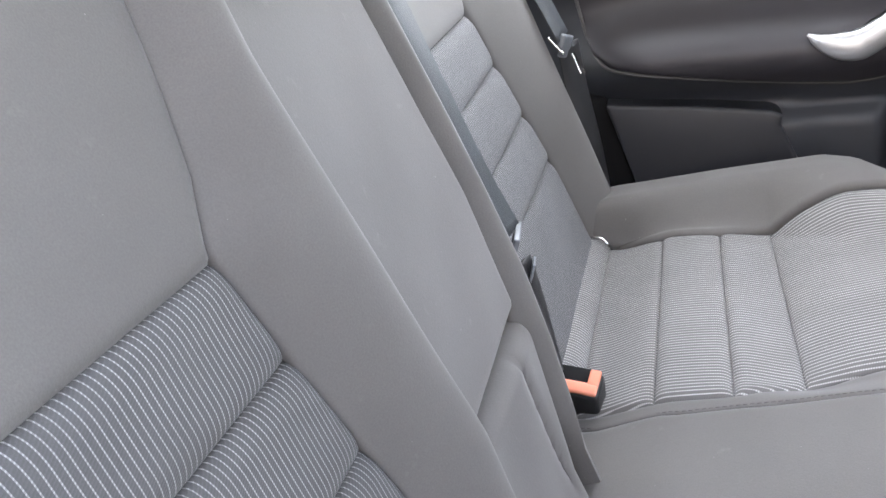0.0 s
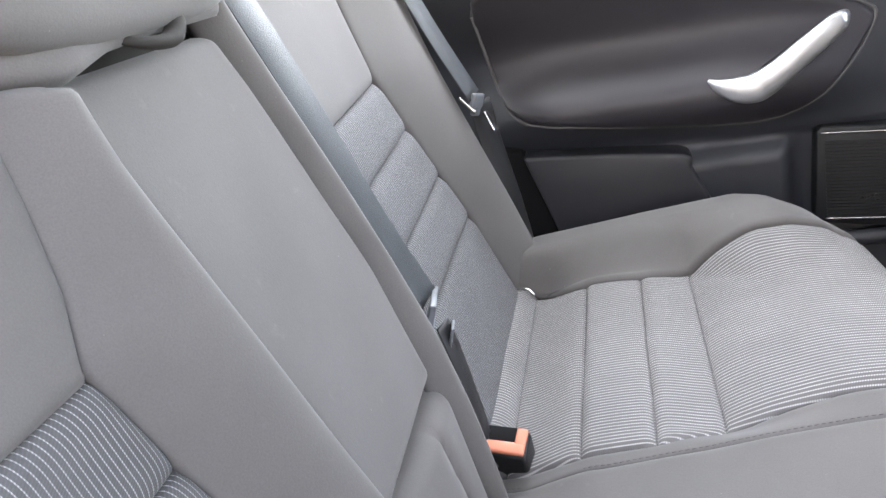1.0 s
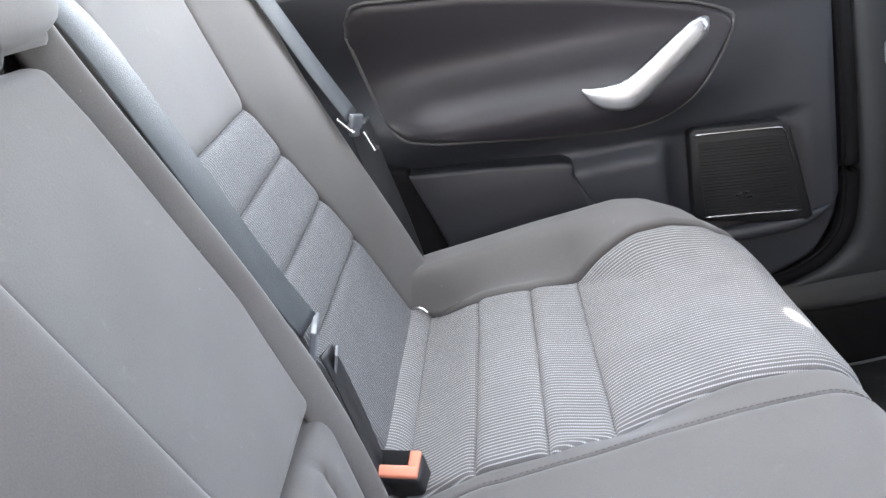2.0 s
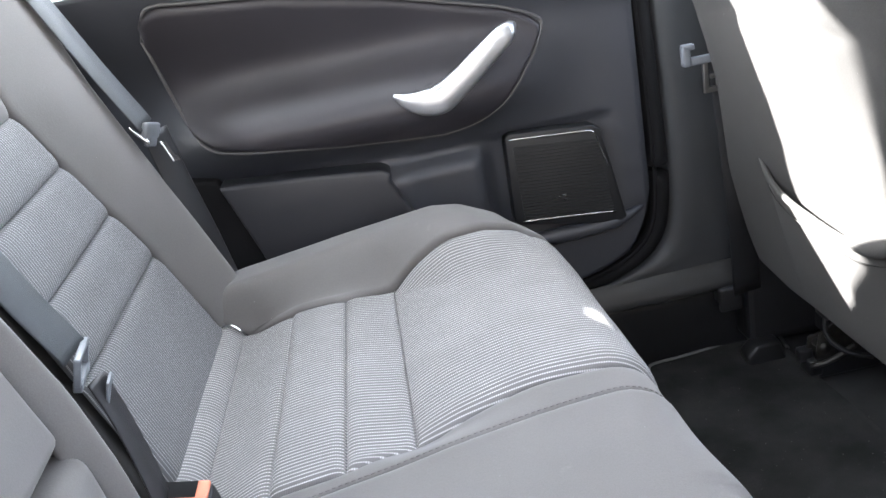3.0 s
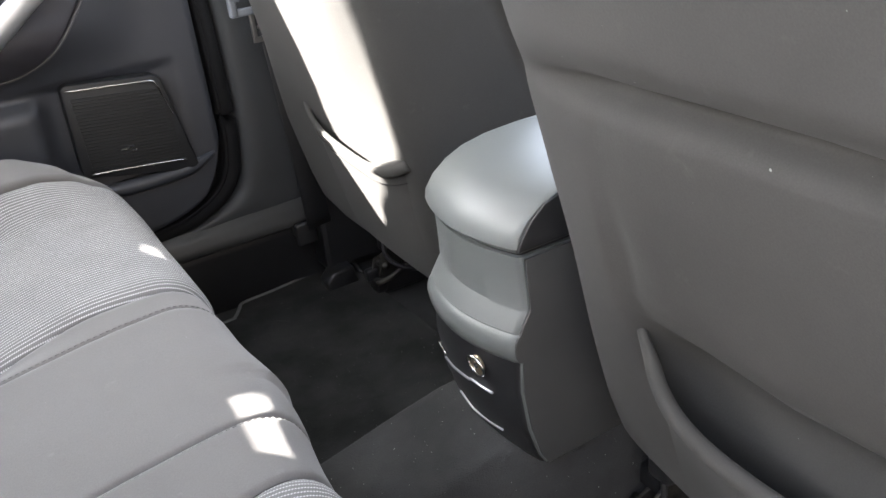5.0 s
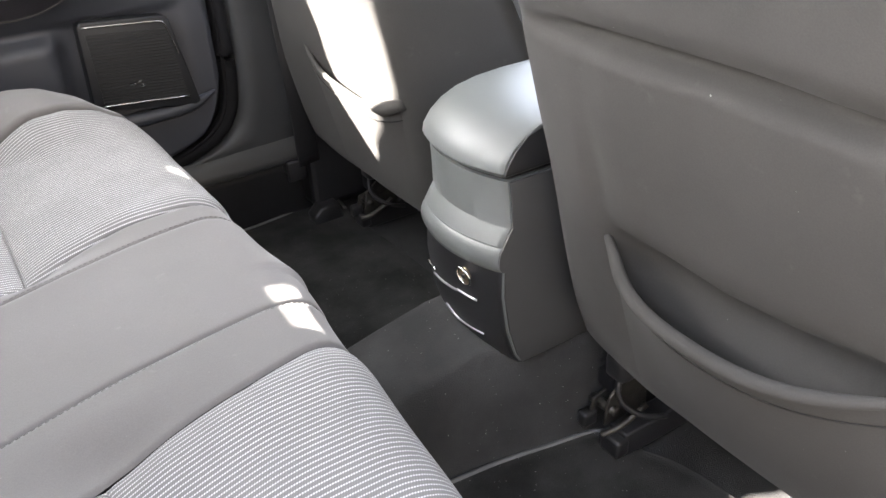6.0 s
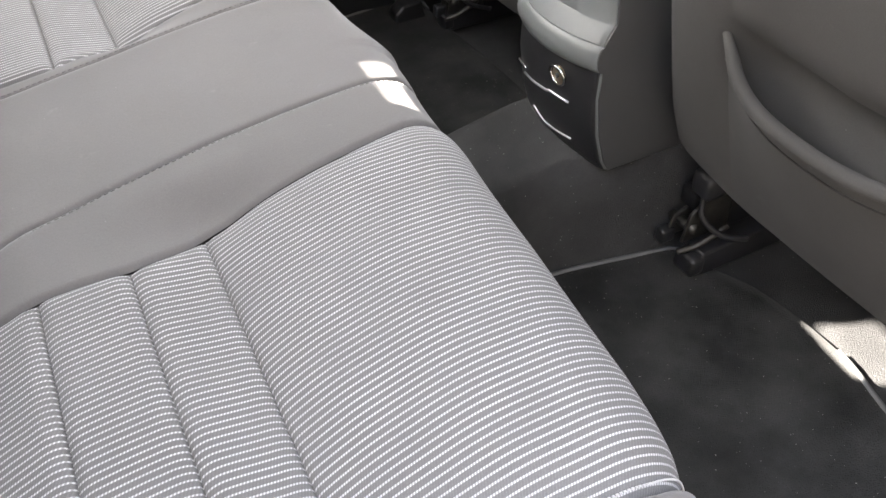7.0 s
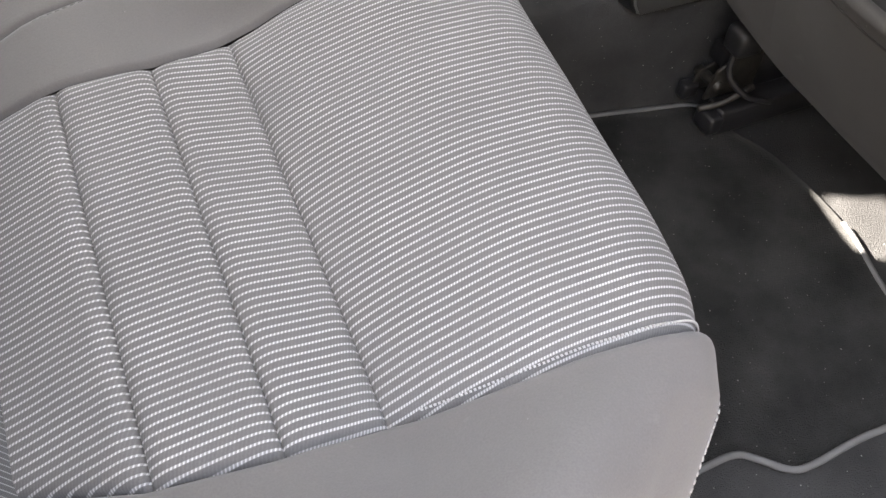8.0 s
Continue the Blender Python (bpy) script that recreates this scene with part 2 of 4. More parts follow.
def tube(points, radius, n=6, sides=8, flat=1.0, up=(0, 0, 1)):
    """A rod along a smooth line; radius: a number or one for each given point; flat: its height over its width."""
    line = curve_points(points, n)
    r = np.interp(np.linspace(0, 1, len(line)), np.linspace(0, 1, np.size(radius)), np.ravel(radius))
    way = np.gradient(line, axis=0)
    verts, faces = [], []
    for k, (c, w) in enumerate(zip(line, way)):
        w = w / np.linalg.norm(w)
        side = np.cross(w, up)
        side /= max(np.linalg.norm(side), 1e-6)
        top = np.cross(side, w)
        for a in np.arange(sides) * 2 * np.pi / sides:
            verts.append(c + r[k] * (np.cos(a) * side + flat * np.sin(a) * top))
    for k in range(len(line) - 1):
        for a in range(sides):
            b = (a + 1) % sides
            faces.append((k * sides + a, k * sides + b, (k + 1) * sides + b, (k + 1) * sides + a))
    faces += [tuple(range(sides))[::-1], tuple((len(line) - 1) * sides + a for a in range(sides))]
    bm = bmesh.new()
    vs = [bm.verts.new(v) for v in verts]
    for f in faces:
        bm.faces.new([vs[k] for k in f])
    return bm


def joined(*parts):
    """Several bmeshes as one."""
    bm = bmesh.new()
    for other in parts:
        me = bpy.data.meshes.new("piece")
        other.to_mesh(me)
        other.free()
        bm.from_mesh(me)
        bpy.data.meshes.remove(me)
    return bm


def eased(n, k=0.7):
    """0 to 1 in n steps, closer together at both ends."""
    u = np.linspace(0, 1, n)
    return (1 - k) * u + k * (0.5 - 0.5 * np.cos(np.pi * u))


def grid_faces(rows, cols, wrap=False):
    return [(i * cols + j, i * cols + (j + 1) % cols, (i + 1) * cols + (j + 1) % cols, (i + 1) * cols + j)
            for i in range(rows - 1) for j in range(cols if wrap else cols - 1)]


def normals(places):
    a, b = np.gradient(places, axis=0), np.gradient(places, axis=1)
    n = np.cross(a, b)
    return n / np.maximum(np.linalg.norm(n, axis=2, keepdims=True), 1e-9)


def smoothstep(x, lo, hi):
    u = np.clip((x - lo) / (hi - lo), 0, 1)
    return u * u * (3 - 2 * u)


def padded(name, surface, rows, left, right, mat, parent, label="", puff=0.008, edge=0.014, sink=0.004, shape=(28, 28), flip=1.0,
           wave=0.0, seed=0.0, side=0.0):
    """A padded panel on a surface(p, q): p runs over rows = (p0, p1), q from left(p) to right(p). Its rim sinks into the body below
    and its middle swells by puff, with a rounding edge metres wide (side metres at its left and right, where given)."""
    u, v = eased(shape[0]), eased(shape[1])
    p = rows[0] + (rows[1] - rows[0]) * u[:, None] + 0 * v
    lo, hi = left(p), right(p)
    q = lo + (hi - lo) * v
    base = surface(p, q)
    nrm = normals(base) * flip
    run = lambda d, ax: np.concatenate([np.zeros_like(np.take(d, [0], ax)), np.cumsum(np.linalg.norm(np.diff(base, axis=ax), axis=2), axis=ax)], ax)
    s, t = run(p, 0), run(p, 1)
    away = [np.minimum(s, s[-1:] - s), np.minimum(t, t[:, -1:] - t)]
    h = 1.0
    for d, reach in zip(away, (edge, side or edge)):
        k = np.clip(d / reach, 0, 1)
        h = h * np.sqrt(np.maximum(1 - (1 - k) ** 2, 0))
    lift = -sink + (sink + puff) * h
    if wave:
        lift = lift + wave * h * (np.sin(21 * base[..., 1] + 17 * base[..., 0] + 9 * base[..., 2] + seed) + 0.6 * np.sin(43 * base[..., 1] - 31 * base[..., 2] + 2 * seed))
    out = base + nrm * lift[..., None]
    return mesh(name, out.reshape(-1, 3), grid_faces(*shape), mat, parent, label, uv=np.stack([p, q], -1).reshape(-1, 2).tolist())


def stitches(name, line, mat, parent, length=0.003, gap=0.003, radius=0.0006, label=""):
    """A row of small thread stitches along a line, as one part."""
    d = np.concatenate([[0], np.cumsum(np.linalg.norm(np.diff(line, axis=0), axis=1))])
    at = lambda s: np.array([np.interp(s, d, line[:, k]) for k in range(3)])
    verts, faces = [], []
    for s in np.arange(0, d[-1] - length, length + gap):
        a, b = at(s), at(s + length)
        w = (b - a) / np.linalg.norm(b - a)
        side = np.cross(w, (0.3, 0.2, 0.9))
        side /= np.linalg.norm(side)
        top = np.cross(side, w)
        n = len(verts)
        for c in (a, b):
            verts += [c + radius * side, c + radius * top, c - radius * side, c - radius * top]
        faces += [(n + k, n + (k + 1) % 4, n + 4 + (k + 1) % 4, n + 4 + k) for k in range(4)] + [(n + 3, n + 2, n + 1, n), (n + 4, n + 5, n + 6, n + 7)]
    return mesh(name, verts, faces, mat, parent, label)


# ---- floor, shell and openings ----
def slab(name, points, lo, hi, axis, mat, label, kind="structure", category="", bevel=0.0):
    ob = part(name, prism(points, lo, hi, axis, bevel), mat, None, "", False)
    return tagged(ob, label, category or name.split("_")[0], "", kind)


def floor_height(x, y):
    """Carpeted floor with the tunnel along the middle and the step up under the rear bench."""
    base = np.clip(-0.053 - 0.24 * (x - 0.70), -0.085, -0.045)
    high = np.clip(0.145 + 0.21 * (x - 0.573), 0.12, 0.173)
    hump = high * smoothstep(y, base, base + 0.033) * (1 - smoothstep(y, 0.108, 0.205)) * (0.95 + 0.05 * smoothstep(y, -0.04, 0.09))
    rise = 0.20 * (1 - smoothstep(x, 0.36, 0.44))
    side = 0.06 * smoothstep(np.abs(y - 0.01), 0.762, 0.79)
    return np.maximum(hump, rise) + side - 0.012


gx, gy = np.meshgrid(np.linspace(-1.3, 2.0, 133), np.linspace(-0.80, 0.80, 201), indexing="ij")
gz = floor_height(gx, gy) + 0.0012 * np.sin(31 * gx + 13 * gy) * np.sin(27 * gy - 11 * gx)
top = np.stack([gx, gy, gz], -1).reshape(-1, 3)
low = top.copy()
low[:, 2] = -0.08
rows_n, cols_n = gx.shape
faces = grid_faces(rows_n, cols_n) + [tuple(k + len(top) for k in f[::-1]) for f in grid_faces(rows_n, cols_n)]
floor = tagged(mesh("floor", np.concatenate([top, low]), faces, CARPET), "black carpeted car floor with a raised middle tunnel", "floor", "", "structure")

slab("ground", [(-400, -400), (400, -400), (400, 400), (-400, 400)], -0.62, -0.42, 2, ASPHALT, "grey asphalt ground under and around the car", category="ground")

slab("sill_far", [(-0.4, 0.72), (1.6, 0.72), (1.6, 0.9), (-0.4, 0.9)], -0.1, -0.02, 2, PAINT, "painted lower body side of the car", category="body side")
slab("sill_near", [(-0.4, -0.9), (1.6, -0.9), (1.6, -0.74), (-0.4, -0.74)], -0.1, 0.075, 2, PAINT, "painted lower body side of the car", category="body side")
slab("ceiling", [(-0.49, -0.46), (1.55, -0.46), (1.55, 0.60), (-0.49, 0.60)], 1.28, 1.32, 2, LINER, "pale grey cloth roof lining", category="ceiling")
slab("roof_rail_far", [(0.57, 1.28), (0.60, 1.243), (0.64, 1.243), (0.62, 1.32), (0.57, 1.32)], -0.5, 1.5, 0, LINER, "pale roof rail trim above the doors", category="roof rail")
slab("roof_rail_near", [(-0.46, 1.27), (-0.49, 1.235), (-0.53, 1.24), (-0.50, 1.32), (-0.46, 1.32)], -0.5, 1.5, 0, LINER, "pale roof rail trim above the doors", category="roof rail")
slab("rear_header", [(-0.43, 1.30), (-0.475, 1.270), (-0.485, 1.270), (-0.55, 1.285), (-0.55, 1.34), (-0.43, 1.34)], -0.60, 0.684, 1, LINER, "pale trim above the rear window", category="roof rail")
slab("rear_shelf", [(-0.24, -0.62), (-0.24, 0.62), (-1.15, 0.55), (-1.15, -0.55)], 0.76, 0.80, 2, DARK, "black parcel shelf behind the rear bench", category="shelf")
slab("boot_wall", [(-0.62, 0.0), (0.62, 0.0), (0.62, 0.84), (-0.62, 0.84)], -1.22, -1.16, 0, DARK, "dark boot wall behind the shelf", category="wall")
slab("quarter_wall_far", [(-0.36, -0.05), (-0.05, -0.05), (-0.06, 0.68), (-0.30, 0.74), (-0.62, 1.02), (-1.2, 0.84), (-1.2, -0.05)], 0.73, 0.80, 1, PILLAR, "dark trim of the rear quarter beside the bench", category="quarter trim")
slab("quarter_wall_near", [(-0.36, -0.05), (-0.30, -0.05), (-0.32, 0.68), (-0.42, 0.74), (-0.62, 1.02), (-1.2, 0.84), (-1.2, -0.05)], -0.80, -0.73, 1, PILLAR, "dark trim of the rear quarter beside the bench", category="quarter trim")
# Unseen bar, outlined to give the far seat's sun patch its edge.
slab("side_pillar_far", [(0.16, 0.765), (0.085, 0.855), (0.060, 0.895), (-0.018, 0.992), (-0.114, 1.14), (-0.131, 1.23), (-0.157, 1.325), (-0.165, 1.42), (-0.40, 1.42), (-0.36, 1.25), (-0.250, 1.0), (-0.240, 0.90), (-0.230, 0.765)], 0.685, 0.70, 1, LINER, "unseen sloping bar that cuts the sun patch's inner edge", category="pillar")
# Added out of view to bound the sun patch on the far seat.
slab("window_frame_far", [(0.290, 0.765), (0.66, 0.765), (0.66, 1.26), (0.250, 1.26), (0.225, 1.0), (0.215, 0.930), (0.222, 0.880), (0.240, 0.840), (0.258, 0.80)], 0.690, 0.700, 1, DARK, "unseen dark slab that cuts the sun patch's outer edge", category="window frame")
# Unseen panel; its notch lets one sun spot onto the far pad.
slab("quarter_trim_far", [(-0.21, 0.72), (-0.225, 0.966), (-0.262, 0.972), (-0.325, 1.022), (-0.350, 1.048), (-0.322, 1.040), (-0.275, 1.004), (-0.262, 1.0), (-0.275, 1.04), (-0.365, 1.25), (-0.41, 1.42), (-0.62, 1.42), (-0.80, 0.80), (-0.62, 0.72)], 0.685, 0.70, 1, LINER, "unseen panel with a slit for the sun spot", category="pillar")
slab("rear_pillar_far", [(-0.36, 1.10), (-0.50, 1.12), (-1.02, 0.80), (-0.78, 0.80)], 0.58, 0.66, 1, LINER, "pale sloping rear roof pillar trim", category="pillar")
slab("rear_pillar_near", [(-0.36, 1.10), (-0.50, 1.12), (-1.02, 0.80), (-0.78, 0.80)], -0.66, -0.58, 1, LINER, "pale sloping rear roof pillar trim", category="pillar")
pane = slab("window_1", [(-0.535, 1.255), (-0.54, 1.26), (-1.18, 0.845), (-1.175, 0.84)], -0.58, 0.58, 1, GLASS, "sloping clear glass rear window of the car", category="window")
pane.visible_shadow = False
pane = slab("window_2", [(0.705, 0.755), (0.71, 0.755), (0.635, 1.25), (0.63, 1.25)], -0.28, 0.64, 0, GLASS, "clear glass window of the rear door", category="window")
pane.visible_shadow = False
pane = slab("window_3", [(1.55, 1.28), (1.555, 1.285), (2.15, 0.72), (2.145, 0.715)], -0.58, 0.58, 1, GLASS, "sloping clear glass windscreen of the car", category="window")
pane.visible_shadow = False
slab("front_door_far", [(0.80, 0.02), (1.62, 0.02), (1.62, 0.72), (0.80, 0.72)], 0.70, 0.78, 1, DARK, "dark closed front door panel", category="door", bevel=0.01)
fd = thing("front_door_trim", (1.3, 0.70, 0.05), "front door trim with grey upper pad and silver line", "door trim")
part("upper_pad", prism([(0.90, 0.42), (1.60, 0.40), (1.60, 0.72), (0.90, 0.72)], 0.66, 0.705, 1, 0.012), DASH, fd, "soft grey upper pad")
part("trim_line", tube([(0.92, 0.690, 0.418), (1.25, 0.688, 0.411), (1.58, 0.690, 0.402)], 0.003, 5, 6), CHROME, fd, "thin bright line")
part("pull_trim", tube([(1.388, 0.69, 0.374), (1.400, 0.688, 0.352), (1.410, 0.69, 0.328)], [0.002, 0.005, 0.002], 6, 8), SILVER, fd, "slim silver pull")
slab("front_door_near", [(0.84, 0.02), (1.62, 0.02), (1.62, 0.72), (0.84, 0.72)], -0.80, -0.72, 1, DOOR, "dark closed front door panel", category="door", bevel=0.01)
# Out of view: the open door, its pane darkened to hold back sky light.
slab("door_near", [(0.74, -0.81), (0.80, -0.81), (1.02, -1.70), (0.95, -1.72)], 0.06, 0.74, 2, DOOR, "dark rear door standing open beside the camera", category="door", bevel=0.01)
slab("window_4", [(0.768, -0.83), (0.774, -0.83), (0.975, -1.66), (0.969, -1.66)], 0.741, 1.18, 2, TINT, "unseen dark pane above the open door, blocks sky light", category="window")
slab("body_frame_far", [(-0.30, -0.05), (1.0, -0.05), (1.0, 0.755), (-0.30, 0.755)], 0.802, 0.82, 1, DARK, "dark inner face of the far body side", category="body side")
slab("pillar_near", [(0.72, 0.0), (0.86, 0.0), (0.82, 1.10), (0.74, 1.10)], -0.80, -0.73, 1, PILLAR, "dark plastic trim of the middle pillar", category="pillar", bevel=0.008)
# Added out of view: blocks low sky and bounces warm light inside.
slab("wall_near", [(-4.0, -2.10), (5.0, -2.10), (5.0, -2.0), (-4.0, -2.0)], -0.45, 1.9, 2, UNSEEN_WALL, "unseen brownish wall added to block near sky light", category="wall")
slab("firewall", [(-0.78, -0.05), (0.78, -0.05), (0.78, 0.55), (-0.78, 0.55)], 1.85, 1.95, 0, DARK, "dark footwell wall below the dashboard", category="wall")

# dashboard glimpsed between the front seats
dash = thing("dashboard", (1.55, 0.0, 0.45), "grey moulded dashboard with dark lower half", "dashboard")
part("upper_pad", prism([(1.42, 0.66), (1.46, 0.74), (1.60, 0.78), (1.95, 0.76), (1.95, 0.60), (1.46, 0.60)], -0.72, 0.72, 1, 0.012), DASH, dash, "soft grey upper dash pad")
part("lower_panel", prism([(1.46, 0.60), (1.90, 0.60), (1.90, 0.20), (1.60, 0.20), (1.50, 0.34)], -0.70, 0.70, 1, 0.01), DARK, dash, "dark lower dash panel")
part("trim_strip", box((1.435, -0.70, 0.612), (1.46, 0.70, 0.626), 0.003), SILVER, dash, "thin silver trim strip")
part("vent_trim", tube([(1.47, 0.10, 0.57), (1.465, 0.10, 0.52), (1.475, 0.105, 0.47)], [0.008, 0.012, 0.008], 5, 8), SILVER, dash, "silver upright trim")

# ---- rear bench cushion ----
PROFILE = curve_points([(-0.07, 0.14), (-0.075, 0.22), (-0.05, 0.275), (-0.01, 0.294), (0.03, 0.306), (0.06, 0.311), (0.10, 0.328), (0.13, 0.338), (0.19, 0.342),
                        (0.25, 0.334), (0.30, 0.349), (0.36, 0.363), (0.41, 0.3645), (0.438, 0.361), (0.459, 0.347), (0.471, 0.322), (0.474, 0.294), (0.473, 0.26), (0.468, 0.19), (0.458, 0.12), (0.455, 0.07)], 8)
ARC = np.concatenate([[0], np.cumsum(np.linalg.norm(np.diff(PROFILE, axis=0), axis=1))])
TOP_A, TOP_B = np.argmin(PROFILE[:60, 0]), np.argmax(PROFILE[:, 0])


def along(x):
    """The way along the profile at which the top reaches x."""
    return float(np.interp(x, PROFILE[TOP_A : TOP_B + 1, 0], ARC[TOP_A : TOP_B + 1]))


def front_at(z):
    """The way along the profile at which the front face reaches down to z."""
    return float(np.interp(-z, -PROFILE[TOP_B:, 1], ARC[TOP_B:]))


def cushion(p, q):
    x, z = np.interp(p, ARC, PROFILE[:, 0]), np.interp(p, ARC, PROFILE[:, 1])
    a = np.abs(q)
    bend = np.clip((a - 0.595) / 0.05, 0, np.pi / 2)
    down = np.maximum(a - 0.595 - 0.05 * np.pi / 2, 0)
    y = np.where(a < 0.595, a, 0.595 + 0.05 * np.sin(bend))
    nose = np.interp(a, [0, 0.16, 0.313, 0.436, 0.489, 0.524, 0.548, 0.582, 0.62, 0.70], [0, 0.003, 0.017, 0.030, 0.038, 0.046, 0.060, 0.103, 0.165, 0.21])
    x0 = x
    x = x + np.where(q > 0, 0.006, 0.0) * smoothstep(p, along(0.30), along(0.46)) - np.where(q > 0, 0.26, 1.0) * nose * smoothstep(p, along(0.18), along(0.46))
    top = np.interp(x0, [-0.05, 0.05, 0.20, 0.34, 0.38, 0.42, 0.45, 0.475], [0.352, 0.370, 0.388, 0.401, 0.396, 0.378, 0.350, 0.30])
    inner = np.where(q > 0, np.interp(x0, [0.06, 0.12, 0.25, 0.33], [0.532, 0.515, 0.50, 0.41]), 0.495)
    rise = np.maximum(top - z, 0.0) * smoothstep(a, inner, np.where(q > 0, np.interp(x0, [0.06, 0.20], [0.558, 0.575]), 0.60)) * smoothstep(p, along(-0.06), along(0.02)) * (1 - smoothstep(p, along(0.455), along(0.47)))
    level_z = np.interp(x0, [0.13, 0.19, 0.30, 0.36], [0.338, 0.346, 0.358, 0.364])
    z = z + np.maximum(level_z - z, 0) * smoothstep(x0, 0.12, 0.15) * (1 - smoothstep(x0, 0.35, 0.37)) * smoothstep(q, -0.165, -0.115) * (1 - smoothstep(q, 0.115, 0.16))
    x = x + 0.012 * np.exp(-(((q + 0.02) / 0.075) ** 2)) * smoothstep(p, along(0.38), along(0.465))
    z = np.maximum(z + rise - 0.05 * (1 - np.cos(bend)) - down, 0.05)
    return np.stack([x, np.sign(q) * y, z], -1)


bench = thing("rear_bench_cushion", (0.2, 0.0, 0.1), "grey cloth rear bench cushion with striped seat inserts", "car seat")
SHAPE = (70, 90)
pp, qq = np.meshgrid(np.linspace(0, ARC[-1], SHAPE[0]), np.linspace(-0.80, 0.80, SHAPE[1]), indexing="ij")
skin = cushion(pp, qq)
skin = skin - normals(skin) * 0.009
flat = skin.reshape(-1, 3)
# Dark copy of the cloth, so the seams read as shaded.
mesh("cushion_body", flat, grid_faces(*SHAPE) + [tuple(range((SHAPE[0] - 1) * SHAPE[1], SHAPE[0] * SHAPE[1])), tuple(range(SHAPE[1]))[::-1]], CLOTH_SHADED, bench, "foam body in shaded grey that darkens the seams")


def bound(xs, ys):
    ps = [along(x) for x in xs]
    return lambda p: np.interp(p, ps, ys)


NEAR_IN = bound([0.03, 0.126, 0.19, 0.245, 0.253, 0.312, 0.368, 0.443, 0.47], [-0.185, -0.187, -0.192, -0.176, -0.172, -0.166, -0.164, -0.147, -0.140])
FAR_IN = bound([0.03, 0.07, 0.113, 0.186, 0.245, 0.253, 0.295, 0.35, 0.40, 0.45, 0.475], [0.138, 0.134, 0.127, 0.127, 0.151, 0.156, 0.163, 0.169, 0.171, 0.175, 0.180])
NEAR_OUT = bound([0.0, 0.06, 0.123, 0.184, 0.247, 0.298, 0.349, 0.412, 0.44, 0.47], [-0.45, -0.455, -0.487, -0.498, -0.500, -0.510, -0.516, -0.518, -0.518, -0.514])
FAR_OUT = bound([0.0, 0.03, 0.105, 0.177, 0.247, 0.298, 0.366, 0.423, 0.47], [0.545, 0.540, 0.508, 0.497, 0.511, 0.511, 0.520, 0.532, 0.540])
SEAM_N = bound([0.03, 0.122, 0.165, 0.20, 0.24, 0.28, 0.33, 0.38, 0.438, 0.48], [-0.118, -0.106, -0.101, -0.095, -0.089, -0.085, -0.083, -0.080, -0.071, -0.060])
SEAM_F = bound([0.03, 0.085, 0.136, 0.183, 0.229, 0.28, 0.34, 0.39, 0.43, 0.48], [0.116, 0.110, 0.104, 0.107, 0.110, 0.117, 0.122, 0.126, 0.131, 0.133])
EDGE = front_at(0.326)
level = lambda v: (lambda p: 0 * p + v)
for lo, hi, cuts in ((NEAR_OUT, NEAR_IN, (0.055, 0.124, 0.188, 0.247)), (FAR_IN, FAR_OUT, (0.042, 0.113, 0.184, 0.248))):
    ya, yb, xr = float(lo(along(0.03))), float(hi(along(0.03))), cuts[0] - 0.030
    roll = lambda p, q: np.stack([xr - 0.027 * np.cos(p / 0.027), q + 0 * p, 0.300 + 0.027 * np.sin(p / 0.027)], -1)
    padded("rear_roll", roll, (0.0, 0.108), level(ya + 0.004), level(yb + (0.030 if yb > 0.3 else -0.004)), STRIPE, bench, "rolled striped rear edge", 0.003, 0.014, 0.008, (30, 44))
    for a, b in zip((cuts[0] - 0.004, *cuts[1:-1]), cuts[1:]):
        padded("striped_slat", cushion, (along(a), along(b)), lo, hi, STRIPE, bench, "", 0.005, 0.013, 0.002, (22, 36), wave=0.0004, seed=a * 50)
    padded("front_pad", cushion, (along(cuts[3]), EDGE), lo, hi, STRIPE, bench, "striped raised front pad", 0.008, 0.030, 0.002, (48, 60), wave=0.0006, side=0.030 if yb > 0.3 else 0.050)
padded("plain_strip", cushion, (along(-0.03), EDGE), NEAR_IN, SEAM_N, CLOTH, bench, "plain grey strip", 0.0035, 0.005, 0.0, (50, 16), wave=0.0004)
padded("plain_strip", cushion, (along(-0.03), EDGE), SEAM_F, FAR_IN, CLOTH, bench, "plain grey strip", 0.003, 0.005, 0.0, (50, 12))
padded("middle_seat", cushion, (along(-0.03), EDGE), SEAM_N, SEAM_F, CLOTH, bench, "plain grey middle seat", 0.0042, 0.007, -0.0008, (60, 40), wave=0.0005)
padded("side_bolster", cushion, (along(-0.03), EDGE), level(-0.76), NEAR_OUT, CLOTH, bench, "plain grey side bolster", 0.008, 0.007, 0.002, (90, 90), wave=0.0005)
padded("side_bolster", cushion, (along(-0.03), EDGE), FAR_OUT, level(0.76), CLOTH, bench, "plain grey side bolster", 0.008, 0.010, 0.002, (90, 90), wave=0.0005)
padded("front_apron", cushion, (EDGE, ARC[-1]), level(-0.76), level(0.76), CLOTH, bench, "plain grey front apron", 0.004, 0.006, 0.002, (20, 60))
for line, shift in ((SEAM_F, 0.004), (SEAM_N, -0.004)):
    way = np.linspace(along(0.0), EDGE - 0.004, 120)
    row = cushion(way[:, None], (line(way) + shift)[:, None] + np.array([[0.0, 0.002]]))
    row = (row + np.abs(normals(row)) * 0.0032)[:, 0]
    stitches("seam_stitching", row, STITCH, bench, 0.0036, 0.0022, 0.00035)
qs = np.linspace(-0.70, 0.70, 80)
edge_row = cushion(np.full(80, EDGE), qs)
